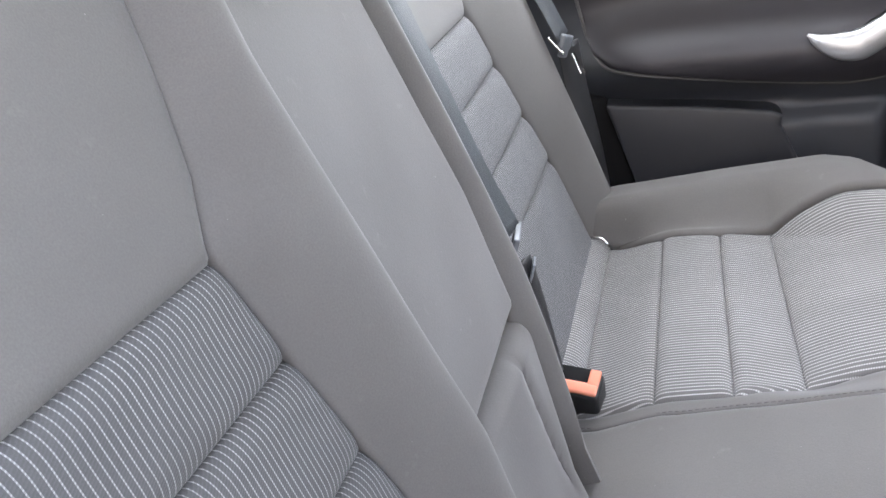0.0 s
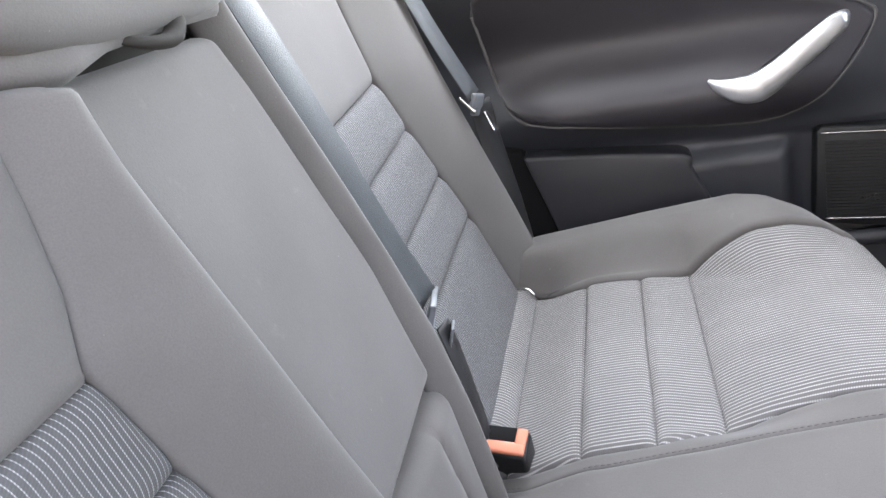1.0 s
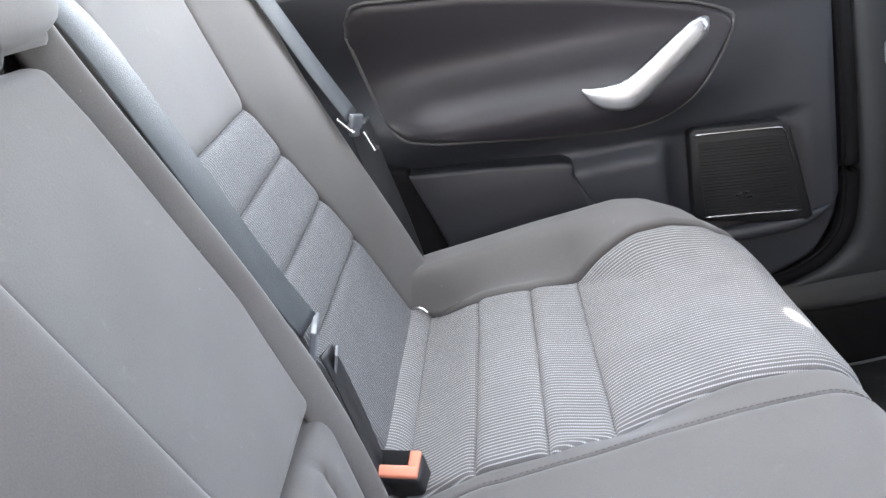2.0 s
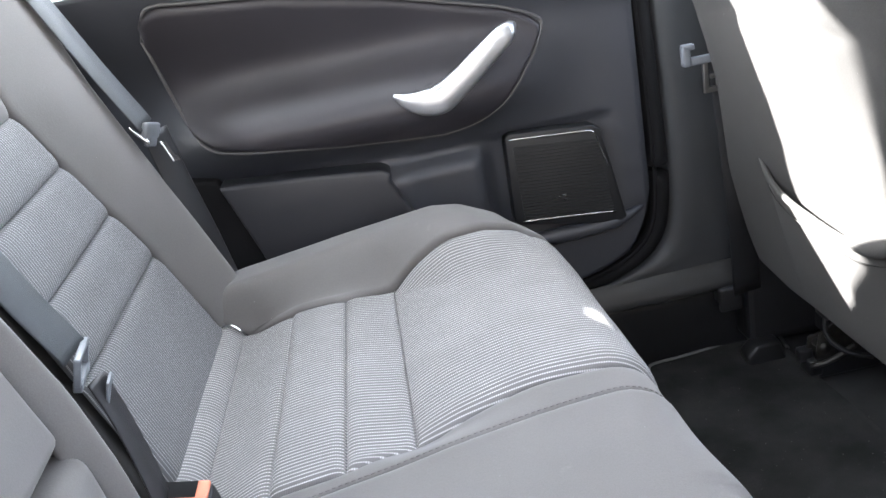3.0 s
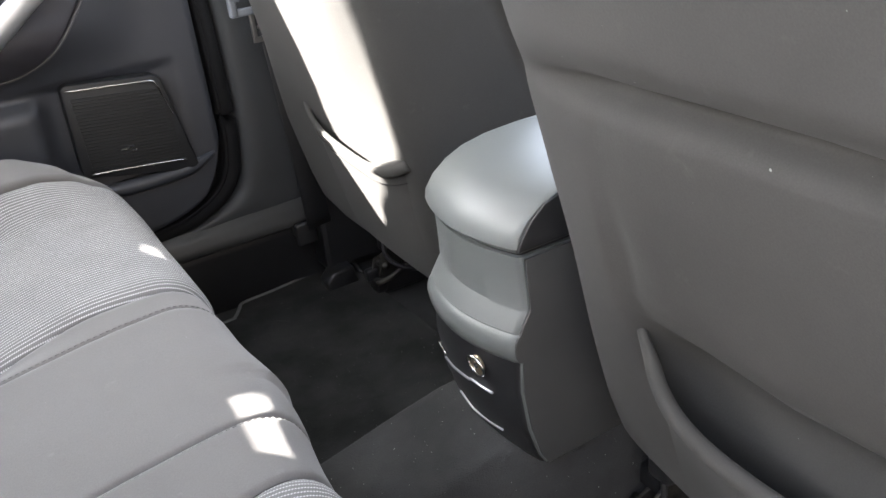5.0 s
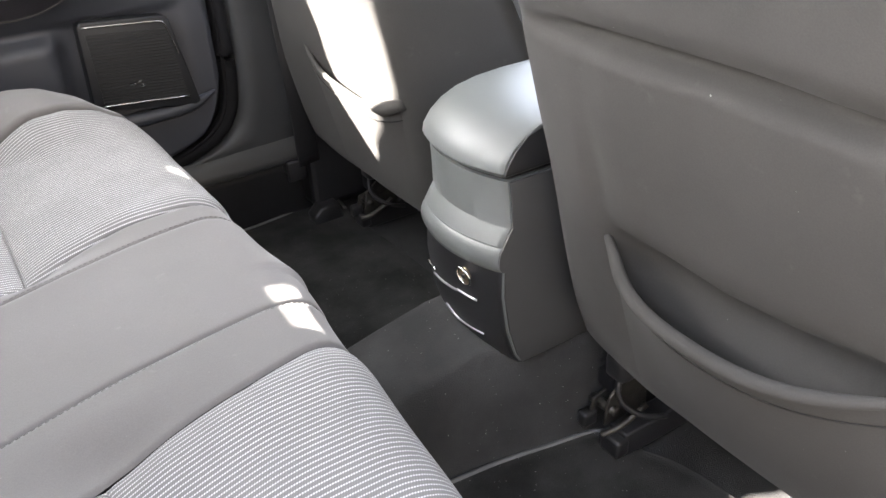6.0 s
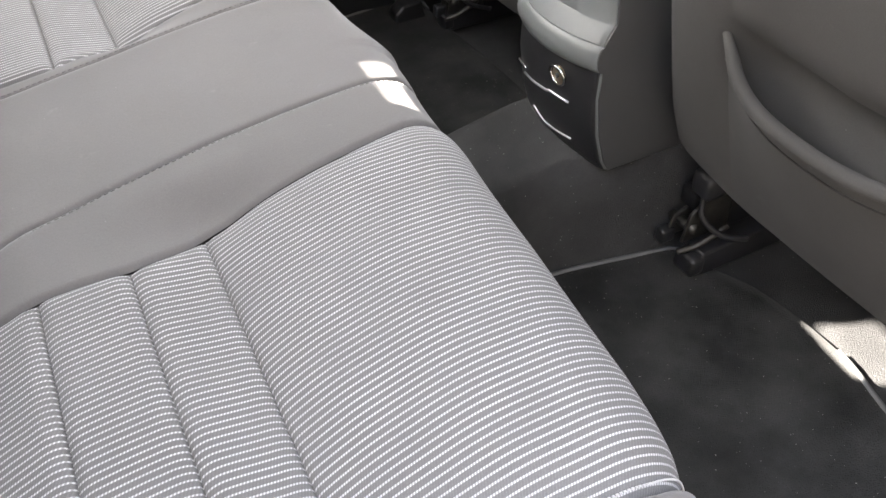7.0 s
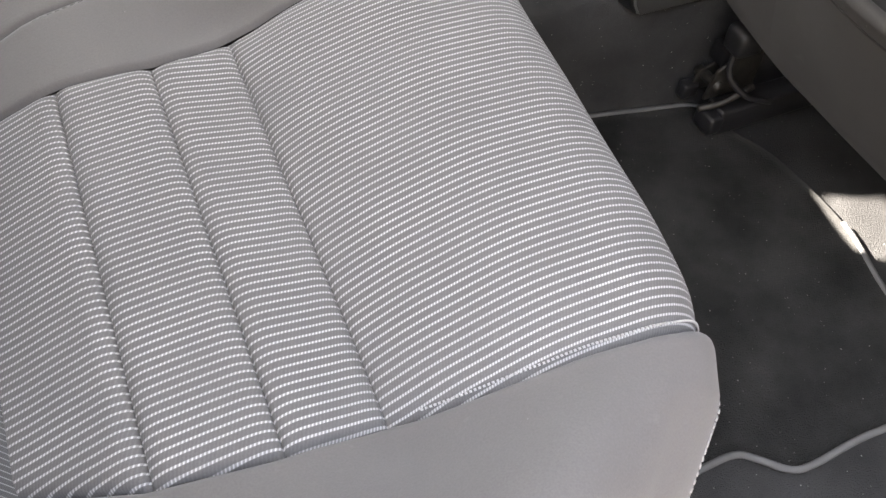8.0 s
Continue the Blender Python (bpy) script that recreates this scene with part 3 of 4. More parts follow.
part("edge_piping", tube(list(edge_row), 0.0036, 1, 8), CLOTH, bench, "stitched grey edge piping")
for q0, q1 in ((-0.60, -0.15), (0.18, 0.58)):
    qs = np.linspace(q0, q1, 60)
    row = cushion(np.full((1, 60), EDGE - 0.003), qs[None])
    row = (row + normals(np.concatenate([cushion(np.full((1, 60), EDGE - 0.004), qs[None]), row], 0))[:1] * 0.004)[0]
    stitches("edge_stitching", row, THREAD, bench, 0.0035, 0.004, 0.0009)

for near, gap in ((0.000, 0.0026), (0.006, 0.0030)):
    qs = np.linspace(-0.61, -0.522, 50)
    way = EDGE - 0.024 - near - 0.020 * smoothstep(-qs, 0.53, 0.60)
    row = cushion(way[None] + np.array([[0.0], [0.002]]), qs[None] + np.zeros((2, 1)))
    row = (row + normals(row) * 0.0078)[0]
    stitches("corner_stitching", row, THREAD, bench, 0.0030, gap, 0.0006)

way = np.linspace(along(0.27), EDGE - 0.006, 90)
row = cushion(way[:, None], (NEAR_OUT(way) + 0.0055)[:, None] + np.array([[0.0, 0.002]]))
row = (row + normals(row) * 0.0034)[:, 0]
stitches("border_stitching", row, THREAD, bench, 0.0013, 0.0012, 0.0009)
qs = np.linspace(-0.500, -0.160, 60)
row = cushion(np.full((2, 60), EDGE - 0.020) + np.array([[0.0], [0.002]]), qs[None] + np.zeros((2, 1)))
row = (row + normals(row) * 0.0072)[0]
stitches("front_stitching", row, THREAD, bench, 0.0040, 0.0060, 0.0006)


# ---- rear backrests ----
def rest(offset):
    """A backrest surface at that offset: p is the height, q the place across."""
    return lambda p, q: np.stack([offset - 0.31 * (p - 0.30) + 0 * q, q + 0 * p, p + 0 * q], -1)


def rest_body(name, offset, y0, y1, z0, z1, thick, mat, parent, label=""):
    xs = lambda z: offset - 0.31 * (z - 0.30)
    bm = prism([(xs(z0), z0), (xs(z1 - 0.03), z1 - 0.03), (xs(z1) - 0.03, z1), (xs(z1) - thick, z1), (xs(z0) - thick, z0)], y0, y1, 1, 0.012)
    return part(name, bm, mat, parent, label)


def lines(zs, ys):
    return lambda p: np.interp(p, zs, ys)


back_n = thing("folding_rear_seat", (-0.06, -0.3, 0.3), "grey cloth rear backrest with striped insert and folded middle armrest", "car seat", "rear backrests")
back_f = thing("folding_rear_seat", (-0.06, 0.4, 0.3), "grey cloth rear backrest with ribbed striped insert", "car seat", "rear backrests")
# Both bodies carry crevice shade in their colour, seen between the panels.
rest_body("backrest_body", -0.004, -0.66, 0.135, 0.18, 0.905, 0.12, CLOTH_SHADED, back_n, "backrest body in shaded grey that darkens the gaps")
rest_body("backrest_body", 0.010, 0.176, 0.63, 0.24, 0.900, 0.12, CLOTH_SHADED, back_f, "backrest body in shaded grey that darkens the gaps")

N_SEAM = lines([0.28, 0.447, 0.491, 0.566, 0.638, 0.672, 0.716, 0.764, 0.86], [-0.115, -0.145, -0.158, -0.178, -0.194, -0.175, -0.162, -0.152, -0.145])
N_A = lines([0.28, 0.391, 0.443, 0.502, 0.568, 0.634, 0.661, 0.693, 0.728, 0.755, 0.86], [-0.072, -0.073, -0.069, -0.080, -0.091, -0.103, -0.107, -0.112, -0.117, -0.117, -0.115])
N_OUT = lines([0.28, 0.60, 0.86], [-0.50, -0.47, -0.46])
B_LINE = lines([0.28, 0.43, 0.54, 0.645, 0.722, 0.766, 0.86], [0.136, 0.150, 0.153, 0.137, 0.121, 0.109, 0.10])
STRIP = lines([0.28, 0.318, 0.35, 0.383, 0.453, 0.60, 0.717, 0.784, 0.86], [0.130, 0.148, 0.163, 0.176, 0.188, 0.170, 0.148, 0.140, 0.135])


def bolster(p, q):
    """Inner bolster of the backrest: from the insert it swells forward, then turns sharply back beside the armrest."""
    a, b = N_SEAM(p), N_A(p)
    u = np.clip((q - a) / np.maximum(b - a, 1e-4), 0, 1)
    turn = np.clip((u - 0.74) / 0.26, 0, 1) * 1.75
    bend = np.minimum(turn, np.pi / 2)
    off = 0.010 + 0.041 * np.sin(np.clip(u / 0.74, 0, 1) * np.pi / 2) - 0.010 * (1 - np.cos(bend)) - 0.16 * (turn - bend)
    across = a + (b - 0.010 - a) * np.clip(u / 0.74, 0, 1) + 0.010 * np.sin(bend)
    high = p + 0.24 * (-0.145 - across) * smoothstep(p, 0.64, 0.75)
    return np.stack([off - 0.31 * (high - 0.30), across, high], -1)


for a, b in ((0.20, 0.27), (0.27, 0.345), (0.345, 0.415), (0.415, 0.487), (0.487, 0.563), (0.563, 0.631)):
    padded("striped_slat", rest(0.012), (a, b), N_OUT, lambda p: N_SEAM(p) + 0.005, STRIPE_BACK_SHADED, back_n, "", 0.007, 0.020, 0.004, (22, 40), wave=0.0004, seed=a * 40, flip=-1.0)
padded("upper_panel", rest(0.011), (0.628, 0.86), N_OUT, lambda p: N_SEAM(p) + 0.006, CLOTH, back_n, "plain grey upper panel", 0.007, 0.012, 0.007, (36, 36), wave=0.0008, flip=-1.0)
padded("inner_bolster", bolster, (0.20, 0.776), N_SEAM, N_A, CLOTH, back_n, "plain grey inner bolster", 0.003, 0.007, 0.009, (60, 44), wave=0.0005, flip=-1.0)
padded("outer_bolster", rest(0.030), (0.20, 0.86), level(-0.655), N_OUT, CLOTH, back_n, "plain grey outer bolster", 0.010, 0.04, 0.012, (40, 24), flip=-1.0)


def strip_surface(p, q):
    """Rounded border beside the armrest, which turns back into the gap."""
    a, b = B_LINE(p) - 0.004, STRIP(p)
    u = np.clip((q - a) / (b - a), 0, 1)
    off = 0.012 + 0.026 * np.sin(np.clip(u * 1.5, 0, 1) * np.pi / 2) - 0.10 * np.clip((u - 0.72) / 0.28, 0, 1) ** 1.6
    return np.stack([off - 0.31 * (p - 0.30), q, p], -1)


padded("border_roll", strip_surface, (0.20, 0.86), lambda p: B_LINE(p) - 0.004, STRIP, CLOTH, back_n, "plain grey rounded border", 0.002, 0.006, 0.002, (60, 26), flip=-1.0)

# folded armrest in the backrest's middle
def arm_front(p, q):
    high = p - 0.05 * (0.15 - q) * (1 - smoothstep(p, 0.42, 0.56))
    return np.stack([0.022 - 0.31 * (high - 0.30), q + 0 * p, high], -1)


def hinge_face(p, q):
    high = p - 0.05 * (0.15 - q) * smoothstep(p, 0.33, 0.412)
    pinch = 0.010 * np.exp(-(((q - 0.085) / 0.007) ** 2)) * smoothstep(p, 0.24, 0.33) * (1 - smoothstep(p, 0.36, 0.41))
    return np.stack([0.010 - pinch - 0.31 * (high - 0.30), q + 0 * p, high], -1)


armrest = padded("folded_armrest", arm_front, (0.420, 0.772), lambda p: N_A(p) + 0.010, B_LINE, CLOTH, back_n, "plain grey folded middle armrest", 0.007, 0.016, 0.024, (56, 44), wave=0.0009, flip=-1.0)
padded("armrest_hinge_cover", hinge_face, (0.20, 0.412), lambda p: N_A(p) + 0.010, lines([0.27, 0.318, 0.357, 0.385, 0.405, 0.412], [0.118, 0.136, 0.150, 0.160, 0.164, 0.158]), CLOTH, back_n,
       "creased grey cloth hinge cover below the armrest", 0.019, 0.024, 0.022, (44, 48), wave=0.0022, seed=2.0, flip=-1.0)


def band(p, q):
    """The cloth above the bolster and the armrest; its lower edge dips where the two meet."""
    high = p + np.interp(q, [-0.20, -0.114, -0.06, 0.0], [0.015, 0.0, 0.010, 0.012])
    off = 0.014 + 0.034 * np.sin(np.clip((q + 0.158) / 0.06, 0, 1) * np.pi / 2)
    return np.stack([off - 0.31 * (high - 0.30), q + 0 * p, high], -1)


padded("top_band", band, (0.770, 0.87), lambda p: N_SEAM(p) - 0.001, level(0.100), CLOTH, back_n, "plain grey band above the armrest", 0.004, 0.010, 0.006, (24, 60), wave=0.0008, flip=-1.0)
part("pull_tab", tube([(-0.112, -0.050, 0.786), (-0.097, -0.030, 0.778), (-0.094, -0.004, 0.776), (-0.098, 0.016, 0.785), (-0.108, 0.034, 0.793)], [0.003, 0.007, 0.009, 0.007, 0.004], 6, 10, 0.6), CLOTH_SHADED, back_n, "creased cloth pull tab")

# far backrest
F_OUT = lines([0.27, 0.355, 0.457, 0.527, 0.600, 0.664, 0.735, 0.86], [0.545, 0.525, 0.497, 0.466, 0.436, 0.412, 0.42, 0.44])
F_IN = lines([0.27, 0.86], [0.192, 0.182])


def far_rest(p, q):
    """The far backrest's face, whose seams drop towards the middle of the car."""
    high = p - 0.05 * (0.46 - q) * smoothstep(p, 0.36, 0.58)
    return np.stack([0.021 - 0.31 * (high - 0.30), q + 0 * p, high], -1)


for (a, b), f in zip(((0.315, 0.456), (0.456, 0.526), (0.526, 0.598), (0.598, 0.664)), (0, 1, 2, 3)):
    padded("striped_slat", far_rest, (a, b), F_IN, F_OUT, STRIPE_BACK_SHADED, back_f, "", 0.007, 0.020, 0.003, (26, 36), wave=0.0004, seed=f, flip=-1.0)
padded("upper_panel", far_rest, (0.664, 0.880), F_IN, F_OUT, CLOTH, back_f, "plain grey upper panel", 0.006, 0.020, 0.004, (36, 36), flip=-1.0)


def far_bolster(p, q):
    a = F_OUT(p)
    u = np.clip((q - a) / (0.645 - a), 0, 1)
    off = 0.019 + 0.046 * np.sin(np.clip(u * 1.6, 0, 1) * np.pi / 2) - 0.12 * smoothstep(u, 0.52, 0.96)
    return np.stack([off - 0.31 * (p - 0.30), q, p], -1)


padded("outer_bolster", far_bolster, (0.27, 0.825), F_OUT, level(0.645), CLOTH, back_f, "plain grey outer bolster", 0.003, 0.010, 0.003, (50, 34), flip=-1.0)


# headrests
def headrest(y, half, base, top, ahead=0.0, foot=0.0):
    x = 0.02 + ahead - 0.31 * (base - 0.30)
    ob = thing("headrest", (x - 0.03, y, base), "plain grey cloth rear headrest", "headrest", "rear headrests")
    bm = bmesh.new()
    bmesh.ops.create_cube(bm, size=1.0)
    bmesh.ops.subdivide_edges(bm, edges=list(bm.edges), cuts=9, use_grid_fill=True)
    for v in bm.verts:
        c = v.co * 2
        c = Vector([math.copysign(abs(k) ** 0.9, k) for k in c])
        n = (abs(c.x) ** 4 + abs(c.y) ** 4 + abs(c.z) ** 4) ** 0.25
        c = c / max(n, 1e-6)
        h = base + (top - base) * (c.z + 1) / 2
        v.co = Vector((x - 0.045 - 0.31 * (h - base) + 0.05 * c.x, y + half * c.y * (1 - 0.08 * c.z) - foot * max(-c.y, 0) * max(-c.z, 0) ** 2, h))
    part("pad", bm, CLOTH, ob)
    for s in (-0.07, 0.07):
        part("post", tube([(x - 0.05, y + s, base - 0.05), (x - 0.05, y + s, base + 0.03)], 0.006, 2, 10), CHROME, ob, "chrome post")
    return ob


middle = headrest(-0.012, 0.150, 0.782, 0.93, 0.046)
# Unseen; its place and flared foot are set to shape the sun patches.
headrest(0.489, 0.117, 0.88, 1.08, foot=0.14)
headrest(-0.355, 0.155, 0.87, 1.06)


# the wide backrest and its headrest stand forward of the narrow one
def set_forward(ob, k):
    eye = Vector((0.163, -0.525, 0.805))
    ob.location = eye + (ob.location - eye) * k
    ob.scale = (k, k, k)


set_forward(back_n, 0.855)
set_forward(middle, 0.855)

# ---- belts and buckle ----
def webbing(points, width, across, thick=0.0014):
    """A flat strap along a smooth line; across: the direction of its width."""
    line = curve_points(points, 8)
    bm = bmesh.new()
    prev = None
    ac = Vector(across).normalized()
    for k, c in enumerate(line):
        w = Vector(line[min(k + 1, len(line) - 1)] - line[max(k - 1, 0)]).normalized()
        side = (ac - w * ac.dot(w)).normalized()
        up = side.cross(w)
        ring = [bm.verts.new(Vector(c) + side * (width / 2 * a) + up * (thick * b)) for a, b in ((-1, 0), (-0.9, 1), (0.9, 1), (1, 0), (0.9, -1), (-0.9, -1))]
        if prev:
            for a in range(6):
                bm.faces.new((prev[a], prev[(a + 1) % 6], ring[(a + 1) % 6], ring[a]))
        else:
            bm.faces.new(ring[::-1])
        prev = ring
    bm.faces.new(prev)
    return bm


belt = thing("seat_belt", (-0.03, 0.17, 0.35), "grey seat belt hanging in the gap between the backrests", "seat belt", "rear seat belts")
part("webbing", webbing([(-0.134, 0.162, 0.815), (-0.111, 0.163, 0.77), (-0.077, 0.176, 0.66), (-0.041, 0.183, 0.55), (-0.016, 0.188, 0.485)], 0.040, (0.25, 1, 0.0)), WEB, belt)
part("tongue", turned(joined(box((-0.003, -0.024, -0.002), (0.003, 0.024, 0.004), 0.0015), box((-0.003, 0.018, -0.022), (0.003, 0.024, 0.003), 0.0015), box((-0.003, -0.024, -0.022), (0.003, -0.018, 0.003), 0.0015), box((-0.004, -0.022, -0.028), (0.004, 0.022, -0.018), 0.002)), pose(-0.010, 0.187, 0.484, 0, 18, 8)), TONGUE, belt, "grey belt tongue frame")
part("tongue_plate", turned(box((-0.0015, -0.011, -0.028), (0.0015, 0.011, 0.004), 0.001), pose(0.002, 0.190, 0.450, 0, 18, 8)), TONGUE, belt, "grey steel tongue plate")
part("lower_webbing", webbing([(-0.006, 0.185, 0.458), (0.003, 0.182, 0.42), (0.015, 0.170, 0.364), (0.026, 0.152, 0.31)], 0.026, (0.25, 1, 0.0)), DARK, belt, "dark lower webbing")
# Added above the visible belt to keep sun off the near pad.
part("sun_block", box((-0.235, 0.090, 0.800), (-0.145, 0.222, 0.890), 0.008), DARK, belt, "unseen black block that trims the sun patch")

belt2 = thing("seat_belt", (0.0, 0.56, 0.35), "grey seat belt lying over the outer backrest bolster", "seat belt", "rear seat belts")
part("webbing", webbing([(-0.116, 0.528, 0.88), (-0.069, 0.536, 0.765), (-0.036, 0.545, 0.68), (-0.004, 0.557, 0.602)], 0.037, (0.35, 1, 0.0)), WEB, belt2)
part("tongue", turned(joined(box((-0.004, -0.019, -0.010), (0.004, 0.021, 0.010), 0.003), box((-0.004, -0.010, -0.020), (0.004, 0.014, -0.006), 0.003)), pose(-0.002, 0.562, 0.594, -14, 16, -12)), TONGUE, belt2, "grey belt tongue grip")
part("tongue_bar", tube([(-0.022, 0.548, 0.604), (-0.013, 0.546, 0.594), (-0.003, 0.544, 0.582)], 0.0028, 4, 8), CHROME, belt2, "bright steel bar")
part("tongue_plate", turned(joined(box((-0.0015, -0.005, -0.030), (0.0015, 0.005, 0.0), 0.001), box((-0.0015, 0.002, -0.030), (0.0015, 0.011, -0.023), 0.001)), pose(0.006, 0.566, 0.578, -12, -26, -12)), CHROME, belt2, "steel tongue plate")
part("lower_webbing", webbing([(-0.001, 0.575, 0.590), (0.006, 0.578, 0.53), (0.020, 0.585, 0.44), (0.030, 0.600, 0.34)], 0.042, (0.7, 1, 0.0)), DARK, belt2, "dark lower webbing")

set_forward(belt, 0.972)

buckle = thing("belt_buckle", (0.035, 0.175, 0.31), "black belt buckle with red release button", "belt buckle")
BK = pose(0.038, 0.150, 0.335, 6, -24, 79)
part("housing", turned(box((-0.015, -0.027, -0.040), (0.015, 0.027, 0.014), 0.005, 3), BK), DARK, buckle, "black buckle housing")
part("release_button", turned(joined(box((-0.0135, -0.025, 0.013), (-0.001, 0.025, 0.0185), 0.0025), box((-0.004, -0.025, 0.013), (0.0145, -0.014, 0.0185), 0.002), box((-0.004, 0.018, 0.013), (0.0145, 0.025, 0.0185), 0.002)), BK), RED, buckle, "red release button")
part("slot", turned(box((-0.002, -0.0150, 0.012), (0.016, 0.0185, 0.0152), 0.001), BK), RUBBER, buckle)

clip = thing("child_seat_clip", (0.03, 0.565, 0.31), "small bright steel loop at the cushion's rear edge", "clip")
part("loop", tube([(0.010, 0.530, 0.320), (0.017, 0.529, 0.329), (0.031, 0.526, 0.330), (0.040, 0.523, 0.322)], 0.0024, 6, 8), CHROME, clip)

# ---- far rear door ----
door = thing("rear_door", (0.3, 0.74, 0.15), "closed dark rear door with padded panel and silver pull", "car door")


def door_y(x, z):
    """The trim's inner face: the armrest swells inward, the pocket below stands proud."""
    arm = 0.070 * np.exp(-(((z - 0.535) / 0.052) ** 2)) * smoothstep(x, -0.06, 0.10) * (1 - smoothstep(x, 0.34, 0.60))
    waist = 0.06 * smoothstep(z, 0.60, 0.76)
    pocket = 0.03 * (1 - smoothstep(z, 0.42, 0.46)) * (1 - smoothstep(x, 0.40, 0.43))
    lip = 0.009 * (1 - smoothstep(z, 0.450, 0.460)) * smoothstep(z, 0.26, 0.30) * smoothstep(x, 0.28, 0.34) * (1 - smoothstep(x, 0.59, 0.625))
    return 0.725 - arm - waist - pocket + lip


def door_face(p, q):
    return np.stack([p + 0 * q, door_y(p, q), q + 0 * p], -1)


def door_low(x):
    return 0.190 + 0.045 * np.clip((x - 0.50) / 0.14, 0, 1) ** 2 + 0.085 * np.clip((x - 0.605) / 0.058, 0, 1) ** 3


xs, vs = np.linspace(-0.26, 0.663, 90), np.linspace(0, 1, 80)
X = xs[:, None] + 0 * vs
Z = door_low(X) + (0.76 - door_low(X)) * vs
faceting = np.stack([X, door_y(X, Z), Z], -1)
outer = faceting.copy()
outer[..., 1] = 0.80
n = X.size
pts = np.concatenate([faceting.reshape(-1, 3), outer.reshape(-1, 3)])
fc = grid_faces(90, 80)
rim = [k * 80 for k in range(90)] + [89 * 80 + k for k in range(1, 80)] + [k * 80 + 79 for k in range(88, -1, -1)] + [k for k in range(78, 0, -1)]
fc += [tuple(k + n for k in f[::-1]) for f in grid_faces(90, 80)] + [(rim[k], rim[(k + 1) % len(rim)], rim[(k + 1) % len(rim)] + n, rim[k] + n) for k in range(len(rim))]
panel = mesh("door_panel", pts, fc, DOOR, door, "dark plastic door panel")
INSET_LO = lines([-0.012, -0.004, 0.010, 0.020, 0.047, 0.116, 0.221, 0.30, 0.362, 0.40, 0.427, 0.455, 0.479, 0.505, 0.530], [0.694, 0.645, 0.568, 0.547, 0.529, 0.517, 0.498, 0.487, 0.481, 0.485, 0.494, 0.511, 0.534, 0.562, 0.594])
INSET_HI = lines([-0.012, -0.004, 0.010, 0.025, 0.165, 0.317, 0.477, 0.510, 0.530], [0.704, 0.718, 0.726, 0.729, 0.713, 0.681, 0.635, 0.620, 0.603])
padded("padded_inset", door_face, (-0.011, 0.529), INSET_LO, INSET_HI, DOOR_UP, door, "dark padded upper inset", 0.007, 0.012, 0.004, (90, 50))
ps = np.linspace(-0.0115, 0.5295, 140)
rim = [(x, z - 0.002) for x, z in zip(ps, INSET_LO(ps))] + [(x, z + 0.002) for x, z in zip(ps[::-1], INSET_HI(ps[::-1]))]
rim = [(x, float(door_y(x, z)) - 0.0015, z) for x, z in rim[::5]]
part("inset_piping", tube([*rim, rim[0]], 0.0024, 4, 8, 1.0, (0, 1, 0)), LIP, panel, "thin grey piping")
HANDLE = [(0.300, 0.648, 0.559), (0.316, 0.643, 0.549), (0.337, 0.641, 0.5425), (0.362, 0.641, 0.5425), (0.392, 0.643, 0.559), (0.430, 0.646, 0.586), (0.461, 0.650, 0.607), (0.473, 0.656, 0.614), (0.482, 0.672, 0.616)]
part("pull_handle", tube(HANDLE, [0.002, 0.0105, 0.0175, 0.0205, 0.0180, 0.0165, 0.0150, 0.011, 0.005], 6, 16, 0.55, (0, 1, 0)), SILVER, door, "curved silver pull handle")
part("handle_cup", tube([(x, 0.664 + 0.05 * (x - 0.30), z - 0.004) for x, y, z in HANDLE[:7]], [0.003, 0.0145, 0.0215, 0.0225, 0.0175, 0.016, 0.010], 6, 14, 0.6, (0, 1, 0)), DARK, door, "dark recess behind the handle")

# speaker
speaker = part("speaker_frame", prism([(0.444, 0.322), (0.448, 0.452), (0.455, 0.458), (0.580, 0.446), (0.592, 0.438), (0.618, 0.292), (0.606, 0.284), (0.452, 0.313)], 0.706, 0.736, 1, 0.003), GRILLE, door, "black speaker panel")
part("top_trim", tube([(0.453, 0.703, 0.450), (0.52, 0.703, 0.444), (0.572, 0.703, 0.439), (0.582, 0.703, 0.432), (0.588, 0.704, 0.412), (0.593, 0.704, 0.394), (0.596, 0.704, 0.380)], 0.0016, 6, 6), CHROME, speaker, "bright trim line")
part("bottom_trim", tube([(0.456, 0.703, 0.320), (0.53, 0.703, 0.313), (0.600, 0.703, 0.305)], 0.0014, 6, 6), CHROME, speaker, "bright trim line")
for k in range(24):
    z = 0.435 - 0.0050 * k
    x0, x1 = 0.458 + 0.0001 * k, 0.583 + 0.0007 * k
    bm = box((x0, 0.7040, z - 0.0016), (x1, 0.7075, z + 0.0016), 0)
    for v in bm.verts:
        v.co.z -= 0.09 * (v.co.x - 0.458)
    part("grille_slat", bm, GRILLE, speaker, smooth=False)
part("brand_bar", joined(box((0.506, 0.702, 0.345), (0.517, 0.7035, 0.348), 0), box((0.523, 0.702, 0.340), (0.530, 0.7035, 0.3425), 0), box((0.520, 0.702, 0.347), (0.528, 0.7035, 0.350), 0)), CHROME, speaker, "tiny pale marking bars", False)
part("map_pocket", prism([(0.12, 0.15), (0.07, 0.36), (0.052, 0.418), (0.033, 0.478), (0.157, 0.468), (0.262, 0.455), (0.276, 0.447), (0.272, 0.433), (0.302, 0.368), (0.33, 0.31), (0.33, 0.15)], 0.668, 0.735, 1, 0.006), DOOR_LOW, door, "raised dark map pocket face")
